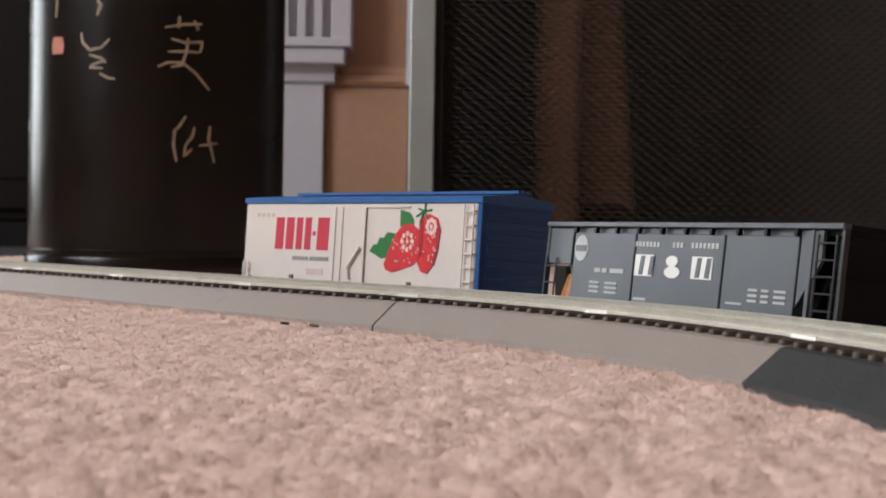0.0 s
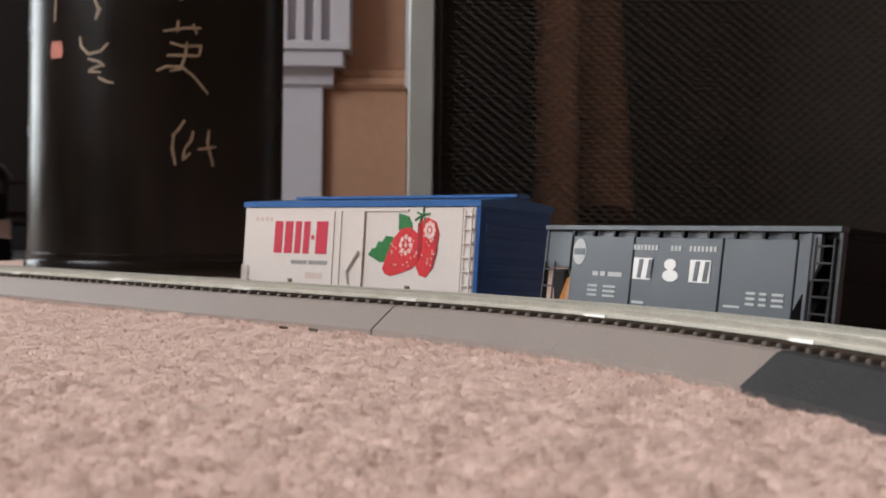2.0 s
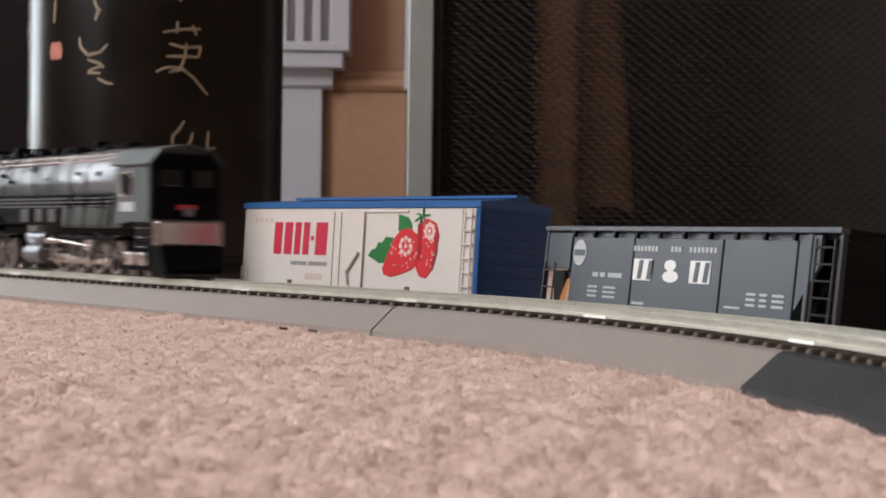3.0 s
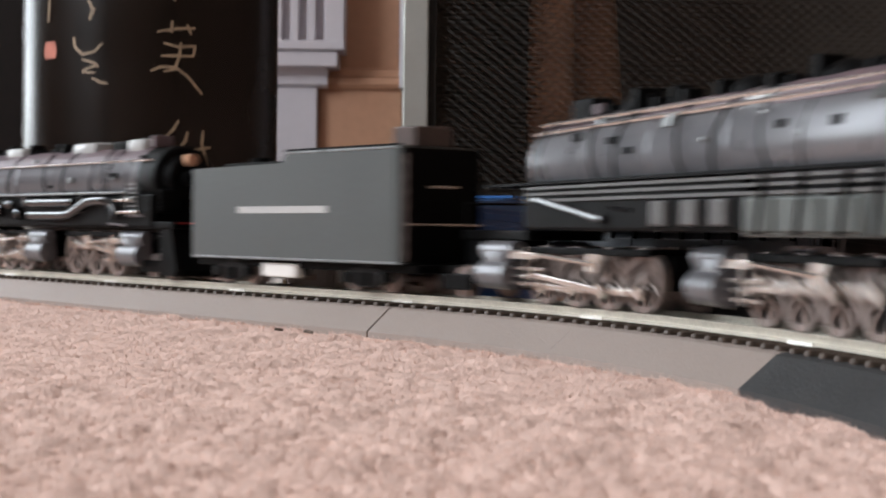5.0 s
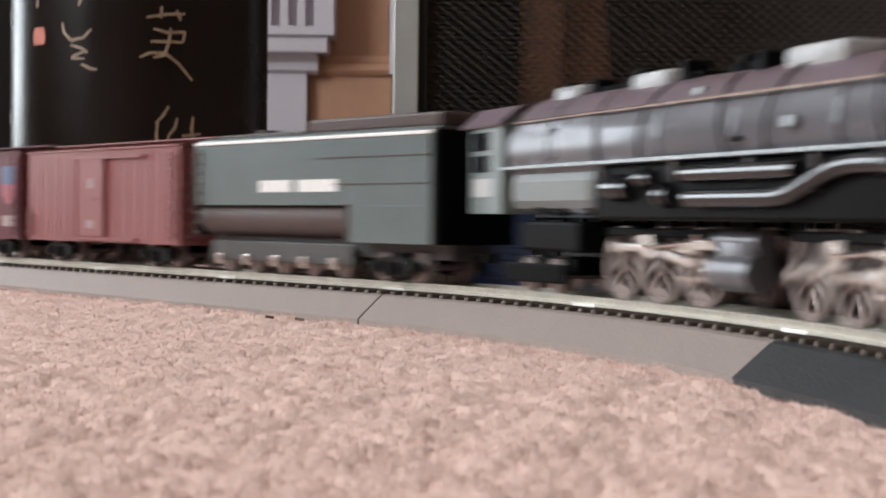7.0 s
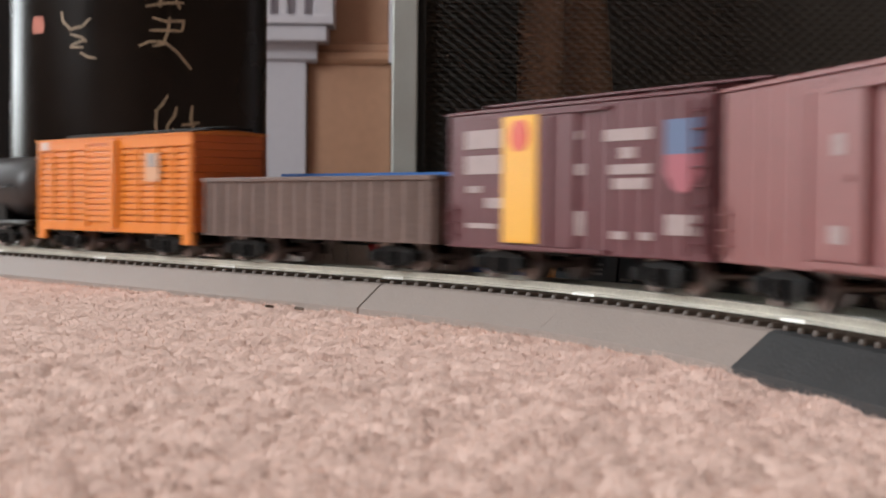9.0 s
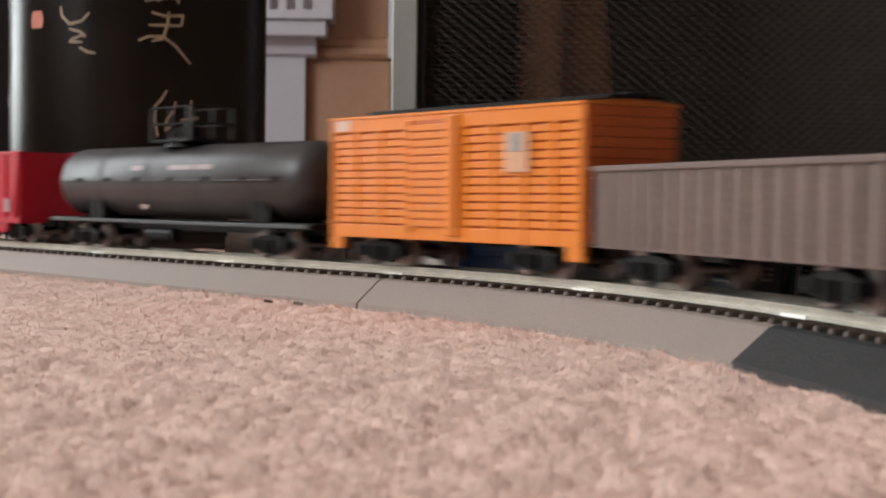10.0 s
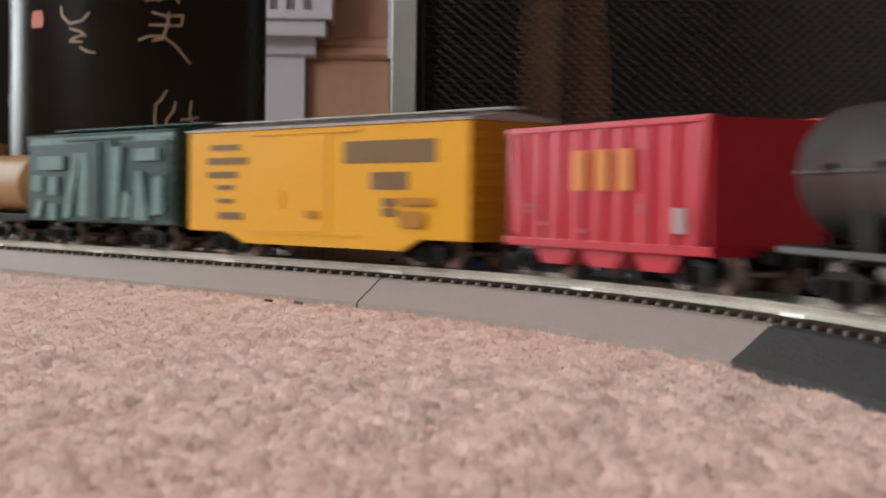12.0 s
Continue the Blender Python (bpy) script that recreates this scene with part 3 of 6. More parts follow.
def stroke(shape, pts, wide):
    """A brush stroke on the jar: (degrees round from the front, height) points, thin ends."""
    fine = []
    for (a, z), (b, y) in zip(pts, pts[1:]):
        for i in range(6):
            q = i / 6
            fine.append((a + (b - a) * q, z + (y - z) * q))
    fine.append(pts[-1])
    v = []
    n = len(fine)
    for i, (a, z) in enumerate(fine):
        b, y = fine[min(i + 1, n - 1)]
        c, x = fine[max(i - 1, 0)]
        dx, dz = (b - c) * JARR * math.pi / 180, y - x
        d = math.hypot(dx, dz) or 1
        w = wide * (0.55 + 0.6 * math.sin(math.pi * (0.15 + 0.75 * i / n)))
        for sgn in (-1, 1):
            aa = radians(a - sgn * dz / d * w / JARR * 180 / math.pi)
            zz = z + sgn * dx / d * w
            for rad in (JARR - 0.0005, JARR + 0.0006):
                v.append((JARX + rad * math.sin(aa), JARY - rad * math.cos(aa), zz))
    f = []
    for i in range(n - 1):
        k, m = 4 * i, 4 * i + 4
        f += [(k + 1, k + 3, m + 3, m + 1), (k, m, m + 2, k + 2), (k, k + 1, m + 1, m), (k + 2, m + 2, m + 3, k + 3)]
    return shape.add(v, f + [(0, 2, 3, 1), (4 * n - 4, 4 * n - 3, 4 * n - 1, 4 * n - 2)])


def jar():
    root = thing("umbrella_stand", "tall black lacquered cylinder with gold brush writing, standing on carpet", "umbrella stand")
    p = [(0.05, -0.004), (JARR + 0.0012, -0.004), (JARR + 0.0020, 0.000), (JARR + 0.0020, 0.0088), (JARR + 0.0016, 0.0098), (JARR + 0.0002, 0.0104), (JARR + 0.0002, 0.0128), (JARR + 0.0014, 0.0134), (JARR + 0.0014, 0.0142),
         (JARR, 0.0150), (JARR, 0.25), (JARR, 0.46), (JARR + 0.003, 0.464), (JARR + 0.003, 0.474), (JARR - 0.005, 0.474), (JARR - 0.006, 0.04), (0.02, 0.035)]
    part("body", Shape().lathe(p, 96, (JARX, JARY)), LACQUER, root, smooth=True)

    # strokes in degrees round from the front and millimetres of height
    upper = [[(12.1, 163.9), (20.7, 166.5), (28.4, 167.3)],
           [(18.5, 171.7), (18.0, 163.5)],
           [(24.8, 169.5), (26.6, 163.0)],
           [(14.9, 156.6), (20.7, 154.4), (28.4, 155.3), (27.5, 148.4)],
           [(13.8, 148.0), (20.7, 148.4), (27.2, 148.4)],
           [(22.2, 157.4), (21.6, 148.4), (19.6, 139.3), (14.9, 137.6)],
           [(9.5, 137.6), (13.5, 140.6), (20.1, 140.6), (25.4, 134.4), (31.8, 123.4)],
           [(14.9, 193.6), (20.7, 189.3), (26.6, 192.5)],
           [(18.5, 200.1), (19.6, 185.0)]]
    lower = [[(21.6, 105.3), (19.0, 98.8), (16.1, 94.1)],
           [(17.0, 95.4), (16.4, 85.9), (17.8, 74.7)],
           [(25.4, 98.0), (24.5, 91.9), (21.6, 85.9)],
           [(21.6, 85.9), (21.0, 78.6), (24.2, 83.3)],
           [(32.4, 99.3), (31.8, 90.2), (34.6, 74.7)],
           [(27.5, 85.9), (31.8, 86.8), (35.8, 88.1)]]
    left = [[(-24.6, 160.4), (-23.9, 153.8), (-20.2, 148.4), (-14.7, 150.1), (-11.0, 155.7)],
           [(-20.5, 145.4), (-14.7, 142.8), (-12.8, 139.8)],
           [(-12.8, 141.5), (-18.2, 138.9), (-20.2, 136.8), (-14.1, 136.3)],
           [(-15.6, 132.9), (-11.9, 129.9), (-8.5, 129.0)],
           [(-17.6, 185.0), (-15.6, 178.5), (-16.9, 171.2)],
           [(-14.7, 179.4), (-16.0, 174.2)],
           [(-38.7, 187.2), (-39.4, 171.7)]]
    for pts in upper + lower + left:
        part("brush_stroke", stroke(Shape(), [(a, z / 1000) for a, z in pts], 0.00088), GOLD, root, "gold painted stroke")
    part("seal_mark", stroke(Shape(), [(-38.1, 0.1583), (-38.1, 0.1467)], 0.0054), SEAL, root, "small red seal mark")


def cabinet():
    root = thing("cabinet", "dark walnut cabinet on the carpet beside the fireplace", "cabinet")
    part("body", Shape().box(-0.98, -0.475, 2.22, 2.62, 0.035, 0.90, 0.004), DARK_WOOD, root)
    part("base", Shape().box(-0.97, -0.485, 2.226, 2.60, -0.010, 0.035, 0.002), BLACK, root, "black base")
    part("top", Shape().box(-1.0, -0.465, 2.20, 2.64, 0.90, 0.93, 0.004), DARK_WOOD, root)
    for a, b in ((-0.96, -0.735), (-0.72, -0.495)):
        part("door", Shape().box(a, b, 2.208, 2.222, 0.050, 0.88, 0.003).box(a + 0.03, b - 0.03, 2.204, 2.210, 0.09, 0.84, 0.003), DARK_WOOD, root)


def crumbs():
    for x, y, turn in ((-0.0516, 0.5416, 40), (-0.0411, 0.5315, -15)):
        ob = tagged(new("crumb", Shape().box(-0.0016, 0.0016, -0.0005, 0.0005, -0.0003, 0.0006, 0.0003).mesh("crumb", CRUMB)), "small dark crumb lying on the carpet", "crumb", "crumbs on the carpet")
        ob.matrix_world = pose(x, y, 0.0006, 0, 8, turn)


# ---------------------------------------------------------------- car bodies that stand beside the track
def cream_boxcar():
    L, W, H = 0.1473, 0.0352, 0.0425
    root = thing("boxcar", "cream boxcar without trucks, blue roof and ends, strawberry picture", "model boxcar")
    root.matrix_world = pose(-0.0231, 0.6537, 0.0008, -3.4, 0, -48.78)
    y = -W / 2
    part("body", Shape().box(-L / 2, L / 2, y + 0.0006, W / 2, 0, H - 0.001, 0.0004), BLUE, root, "royal blue car shell")
    part("side_panel", Shape().box(-L / 2 + 0.0002, L / 2 - 0.0024, y, y + 0.0012, 0.0005, H - 0.0024, 0.0003), CREAM, root, "cream side panel")
    part("corner_post", Shape().box(L / 2 - 0.0022, L / 2, y - 0.0002, y + 0.002, 0.0005, H - 0.002, 0.0003), BLUE, root, "blue corner post")
    part("roof", Shape().prism([(-W / 2 - 0.0007, H - 0.0022), (W / 2 + 0.0007, H - 0.0022), (W / 2 + 0.0007, H), (0, H + 0.0022), (-W / 2 - 0.0007, H)], -L / 2 - 0.0005, L / 2 + 0.0005), ROOF_BLUE, root, "blue roof, light from above put into its colour")
    w = Shape()
    for q in (-0.0024, 0, 0.0024):
        w.box(-L / 2 + 0.016, L / 2 + 0.003, q - 0.001, q + 0.001, H + 0.0022, H + 0.0032)
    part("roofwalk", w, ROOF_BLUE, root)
    r = Shape()
    for i in range(8):
        z = 0.004 + i * 0.0046
        r.box(L / 2 - 0.0002, L / 2 + 0.0004, -W * 0.42, W * 0.42, z, z + 0.0026, 0.0003)
    parts("end_rib", r, BLUE, root)
    part("door", Shape().box(-0.0110, 0.0080, y - 0.0006, y + 0.0004, 0.003, H - 0.0036, 0.0003), CREAM, root, "cream sliding door")
    d = Shape()
    for x in (-0.0110, -0.0065, 0.0078):
        d.box(x - 0.0006, x + 0.0006, y - 0.0011, y - 0.0006, 0.003, H - 0.004, 0.0002)
    d.box(-0.0110, 0.034, y - 0.0007, y + 0.0002, H - 0.0040, H - 0.0034).box(-0.0110, 0.034, y - 0.0007, y + 0.0002, 0.0022, 0.0030)
    d.tube((0.0060, y - 0.0014, 0.0230), (-0.0010, y - 0.0014, 0.0150), 0.0006, n=6).tube((-0.0010, y - 0.0014, 0.0150), (0.0002, y - 0.0014, 0.0105), 0.0006, n=6)
    parts("door_bar", d, CREAM, root, "cream door bar")
    part("ladder", ladder(0.0655, 0.0705, 0.004, H - 0.003, y, 7, -0.0012), CREAM, root, "cream ladder")
    part("ladder", ladder(-0.0725, -0.0690, 0.004, 0.016, y, 2, -0.0009), CREAM, root, "cream grab irons")
    s = Shape()
    x = -0.0520
    for wide, kind in ((0.0072, "j"), (0.0070, "e"), (0.0058, "l"), (0.0058, "l"), (0.0026, "d"), (0.0092, "o")):
        if kind == "d":
            s.prism(bar(x, x + 0.0018, 0.0272, 0.0290), y - 0.0002, y + 0.0001, "y")
        else:
            s.prism([(x + 0.0004, 0.0215), (x + wide - 0.0014, 0.0215), (x + wide - 0.0010, 0.0345), (x + 0.0008, 0.0345)], y - 0.0002, y + 0.0001, "y")
        x += wide
    parts("lettering", s, RED_INK, root, "bold crimson lettering bars")
    parts("small_print", bars([(-0.0390 + i * 0.0022, -0.0373 + i * 0.0022, 0.0172, 0.0188) for i in range(5)] + [(-0.0272 + i * 0.0021, -0.0255 + i * 0.0021, 0.0172, 0.0188) for i in range(6)], y), GREY_INK, root, "grey small print bars")
    parts("small_print", bars([(-0.0655 + i * 0.0034, -0.0635 + i * 0.0034, 0.0345, 0.0362) for i in range(4)] + [(-0.0290, -0.0180, 0.0115, 0.0140)], y + 0.0001), PALE_CARD, root, "faint print bars")
    part("door_stop", Shape().box(-0.0400, -0.0378, y - 0.0006, y, 0.0096, 0.0112), BROWN_INK, root, "brown door stops")
    part("door_stop", Shape().box(0.0342, 0.0364, y - 0.0006, y, 0.0090, 0.0106), BROWN_INK, root, "brown door stops")
    part("door_stop", Shape().box(-0.070, -0.0675, y - 0.0005, y, 0.0085, 0.0100), BROWN_INK, root, "brown door stops")
    # the fruit picture, printed flat
    part("leaf_print", flat([(0.0282, 0.0378), (0.0340, 0.0366), (0.0362, 0.0340), (0.0366, 0.0312), (0.0330, 0.0304), (0.0285, 0.0315)], y), LEAF, root, "green leaf")
    part("leaf_print", flat([(0.0108, 0.0218), (0.0135, 0.0245), (0.0150, 0.0243), (0.0170, 0.0272), (0.0190, 0.0268), (0.0212, 0.0292), (0.0256, 0.0288), (0.0270, 0.0240), (0.0225, 0.0195), (0.0180, 0.0190), (0.0150, 0.0203)], y), LEAF, root, "green leaf")
    part("berry_print", flat([(0.0200, 0.0168), (0.0215, 0.0148), (0.0250, 0.0140), (0.0300, 0.0150), (0.0372, 0.0170), (0.0410, 0.0200), (0.0418, 0.0250), (0.0400, 0.0300), (0.0350, 0.0326), (0.0300, 0.0318), (0.0262, 0.0285), (0.0225, 0.0220)], y - 0.0001), BERRY, root, "red strawberry")
    part("berry_print", flat([(0.0395, 0.0180), (0.0420, 0.0146), (0.0455, 0.0140), (0.0480, 0.0165), (0.0505, 0.0230), (0.0520, 0.0300), (0.0500, 0.0345), (0.0450, 0.0362), (0.0405, 0.0345), (0.0412, 0.0250)], y - 0.0001), BERRY, root, "red strawberry")
    b = Shape()
    b.prism([(0.0398, 0.0340), (0.0400, 0.0250), (0.0412, 0.0200), (0.0424, 0.0250), (0.0418, 0.0340)], y - 0.0004, y - 0.0002, "y")
    b.prism([(0.0495, 0.0330), (0.0500, 0.0240), (0.0480, 0.0170), (0.0492, 0.0172), (0.0512, 0.0235), (0.0516, 0.0310)], y - 0.0004, y - 0.0002, "y")
    part("berry_shade_print", b, BERRY_DARK, root, "dark red print between the berries")
    c = Shape()
    for cx, cz, r in ((0.0335, 0.0258, 0.0030), (0.0468, 0.0315, 0.0024)):
        for i in range(8):
            a = i * math.pi / 4
            c.prism(disc(cx + r * math.cos(a), cz + r * math.sin(a), 0.0010, 0.0010, 8), y - 0.0005, y - 0.0003, "y")
        c.prism(disc(cx, cz, 0.0009, 0.0009, 8), y - 0.0005, y - 0.0003, "y")
    rng = random.Random(11)
    for cx, cz, wx, wz in ((0.0318, 0.0235, 0.0080, 0.0080), (0.0458, 0.0245, 0.0046, 0.0095)):
        for _ in range(26):
            a, q = rng.uniform(0, 2 * math.pi), math.sqrt(rng.random())
            c.prism(disc(cx + wx * q * math.cos(a), cz + wz * q * math.sin(a), 0.00032, 0.00042, 6), y - 0.0005, y - 0.0003, "y")
    part("flower_print", c, PINK, root, "pale seed highlights")
    g = Shape()
    for a, bb in (((0.0380, 0.0352), (0.0420, 0.0372)), ((0.0420, 0.0372), (0.0462, 0.0376)), ((0.0420, 0.0372), (0.0390, 0.0380)), ((0.0425, 0.0370), (0.0427, 0.0400)), ((0.0405, 0.0330), (0.0420, 0.0372)), ((0.0440, 0.0340), (0.0424, 0.0372))):
        g.tube((a[0], y - 0.0003, a[1]), (bb[0], y - 0.0003, bb[1]), 0.0004, n=5)
    part("stem_print", g, LEAF, root, "green stem")


def grey_hopper():
    L, W, H = 0.168, 0.035, 0.0322
    root = thing("covered_hopper", "slate-grey covered hopper without trucks, white lettering bars, on carpet", "model hopper")
    root.matrix_world = pose(0.0821, 0.4973, 0.0015, -6.2, 0, -67.42)
    y = -W / 2
    body = Shape().prism([(-0.0640, 0.003), (0.0640, 0.003), (0.0640, H - 0.001), (-0.0640, H - 0.001)], y + 0.0008, -y - 0.0008, "y")
    part("slope_sheet", Shape().prism([(-0.0640, 0.003), (-0.0640, H - 0.001), (-L / 2 + 0.001, H - 0.001)], y + 0.004, -y - 0.004, "y"), HOPPER_GREY, root)
    # right end faces away from the window; its shade is put into the colour
    part("slope_sheet", Shape().prism([(0.0640, 0.003), (L / 2 - 0.001, H - 0.001), (0.0640, H - 0.001)], y + 0.004, -y - 0.004, "y"), DARK_GREY, root, "grey slope sheet, shade painted black")
    part("body", body, HOPPER_GREY, root, "slate-grey hopper sides with sloped ends")
    for x0, x1 in ((-0.0640, -0.0232), (-0.0222, 0.0278), (0.0288, 0.0640)):
        part("side_panel", Shape().box(x0, x1, y, y + 0.0014, 0.0035, H - 0.0034, 0.0003), HOPPER_GREY, root)
    parts("end_panel", Shape().box(-L / 2 + 0.001, -0.0655, y, y + 0.001, 0.018, H - 0.002, 0.0003).prism([(0.0650, H - 0.002), (0.0650, 0.0100), (0.0745, H - 0.010), (0.0745, H - 0.002)], y, y + 0.001, "y"), HOPPER_GREY, root, "grey end gusset")
    rim = Shape().box(-L / 2, L / 2, y - 0.0012, y + 0.0016, H - 0.0016, H, 0.0003).box(-L / 2, L / 2, -y - 0.0016, -y + 0.0012, H - 0.0016, H, 0.0003)
    rim.box(-L / 2, -L / 2 + 0.002, y, -y, H - 0.0016, H)
    part("end_rim", Shape().box(L / 2 - 0.002, L / 2, y + 0.0016, -y - 0.0016, H - 0.0016, H - 0.0002), DARK_GREY, root, "grey end rim, shade painted black")
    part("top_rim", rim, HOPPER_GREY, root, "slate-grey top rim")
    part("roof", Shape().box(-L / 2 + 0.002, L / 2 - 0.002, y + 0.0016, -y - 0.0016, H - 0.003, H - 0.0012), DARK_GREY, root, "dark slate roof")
    k = Shape()
    for i in range(10):
        x = -0.0625 + i * 0.0140
        k.prism([(x - 0.0009, H - 0.0016), (x + 0.0009, H - 0.0016), (x + 0.0005, H - 0.0036), (x - 0.0005, H - 0.0036)], y - 0.0011, y + 0.0002, "y")
    parts("roof_bracket", k, DARK_GREY, root, "dark roof bracket")
    p = Shape()
    part("end_post", Shape().box(L / 2 - 0.0016, L / 2, y - 0.0004, y + 0.0012, 0.0020, H - 0.001, 0.0002), HOPPER_SHADE, root, "grey corner post, shade painted in")
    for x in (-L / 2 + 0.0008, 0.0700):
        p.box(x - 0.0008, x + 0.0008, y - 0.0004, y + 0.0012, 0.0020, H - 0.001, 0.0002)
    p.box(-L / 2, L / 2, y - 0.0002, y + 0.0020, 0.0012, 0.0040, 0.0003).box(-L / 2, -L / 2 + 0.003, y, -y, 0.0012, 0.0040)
    part("end_sill", Shape().box(L / 2 - 0.003, L / 2, y + 0.0021, -y, 0.0012, 0.0040), DARK_GREY, root, "grey end sill, shade painted black")
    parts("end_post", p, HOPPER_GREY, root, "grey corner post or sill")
    part("ladder", ladder(0.0735, 0.0815, 0.003, H - 0.003, y, 6, -0.0008), HOPPER_SHADE, root, "grey ladder, shade painted in")
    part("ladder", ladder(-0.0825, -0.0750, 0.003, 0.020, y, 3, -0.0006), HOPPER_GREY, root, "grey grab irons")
    part("bulkhead", Shape().prism([(y + 0.004, 0.0012), (-y - 0.004, 0.0012), (-y - 0.004, H - 0.003), (y + 0.004, H - 0.003)], L / 2 - 0.0105, L / 2 - 0.0095), DARK_GREY, root, "grey end bulkhead, shade painted black")
    part("hatch_row", Shape().box(-0.060, 0.060, -0.006, 0.006, H - 0.0014, H - 0.0003, 0.0003), DARK_GREY, root, "dark roof hatch row")
    part("round_emblem", flat(disc(-0.0586, 0.0236, 0.0046, 0.0043, 24), y), DIM_INK, root, "round white emblem")
    part("emblem_bar", bars([(-0.0622, -0.0550, 0.0226, 0.0246)], y - 0.0002), HOPPER_GREY, root, "grey bar across the emblem")
    rows = []
    for a, n in ((-0.0225, 7), (0.0000, 3), (0.0106, 7)):
        rows += [(a + i * 0.0022, a + i * 0.0022 + 0.0015, 0.0247, 0.0263) for i in range(n)]
    parts("lettering", bars(rows, y), DIM_INK, root, "small white lettering bars")
    s = Shape()
    for a in (-0.0216, 0.0118):
        s.prism([(a, 0.0157), (a + 0.0112, 0.0157), (a + 0.0112, 0.0223), (a, 0.0223)], y - 0.0002, y + 0.0001, "y")
    s.prism(disc(0.0010, 0.0173, 0.0046, 0.0018, 14), y - 0.0002, y + 0.0001, "y").prism(disc(0.0004, 0.0206, 0.0034, 0.0017, 14), y - 0.0002, y + 0.0001, "y")
    parts("large_lettering", s, WHITE_INK, root, "large white lettering bars")
    n = Shape()
    for a in (-0.0186, -0.0128, 0.0143, 0.0195):
        n.prism([(a, 0.0161), (a + 0.0022, 0.0161), (a + 0.0030, 0.0219), (a + 0.0008, 0.0219)], y - 0.0004, y - 0.0002, "y")
    parts("lettering_gap", n, HOPPER_GREY, root, "grey gap in the lettering")
    small = [(-0.0480, -0.0440, 0.0160, 0.0174), (-0.0428, -0.0395, 0.0160, 0.0174), (-0.0375, -0.0285, 0.0160, 0.0174)]
    for i in range(3):
        small += [(-0.0505, -0.0440, 0.0094 + i * 0.0015, 0.0101 + i * 0.0015), (-0.0400, -0.0320, 0.0094 + i * 0.0015, 0.0101 + i * 0.0015)]
        small += [(0.0425, 0.0470, 0.0104 + i * 0.0015, 0.0111 + i * 0.0015), (0.0490, 0.0525, 0.0104 + i * 0.0015, 0.0111 + i * 0.0015), (0.0550, 0.0605, 0.0104 + i * 0.0015, 0.0111 + i * 0.0015)]
    small += [(0.0318, 0.0398, 0.0094, 0.0100), (-0.0205, -0.0130, 0.0082, 0.0090)]
    parts("small_print", bars(small, y), DIM_INK, root, "small white print bars")
    scrap = thing("scrap", "amber and dark scrap behind the hopper's open end", "scrap")
    scrap.matrix_world = pose(0.0475, 0.5835, 0.0, 0, 0, -60)
    part("piece", Shape().lathe([(0.001, -0.003), (0.006, 0.000), (0.0068, 0.006), (0.0045, 0.013), (0.003, 0.017), (0.001, 0.018)], 9), AMBER, scrap)
    part("piece", Shape().box(-0.010, -0.003, -0.003, 0.003, -0.002, 0.020, 0.001), DEEP_BLACK, scrap, "dark piece")


# ---------------------------------------------------------------- the train's cars (x forward, -y the side toward the loop's middle, z from the rail tops)
TRAIN = []  # thing, offset along the train, half distance of its pivots


def enlist(root, offset, pivot):
    TRAIN.append((root, offset, pivot))
    return root


def running_gear(root, L, z0, inset=0.026):
    underframe(root, L, z0)
    for way in (-1, 1):
        truck(root, way * (L / 2 - inset))
        coupler(root, way * (L / 2 - 0.001), way)


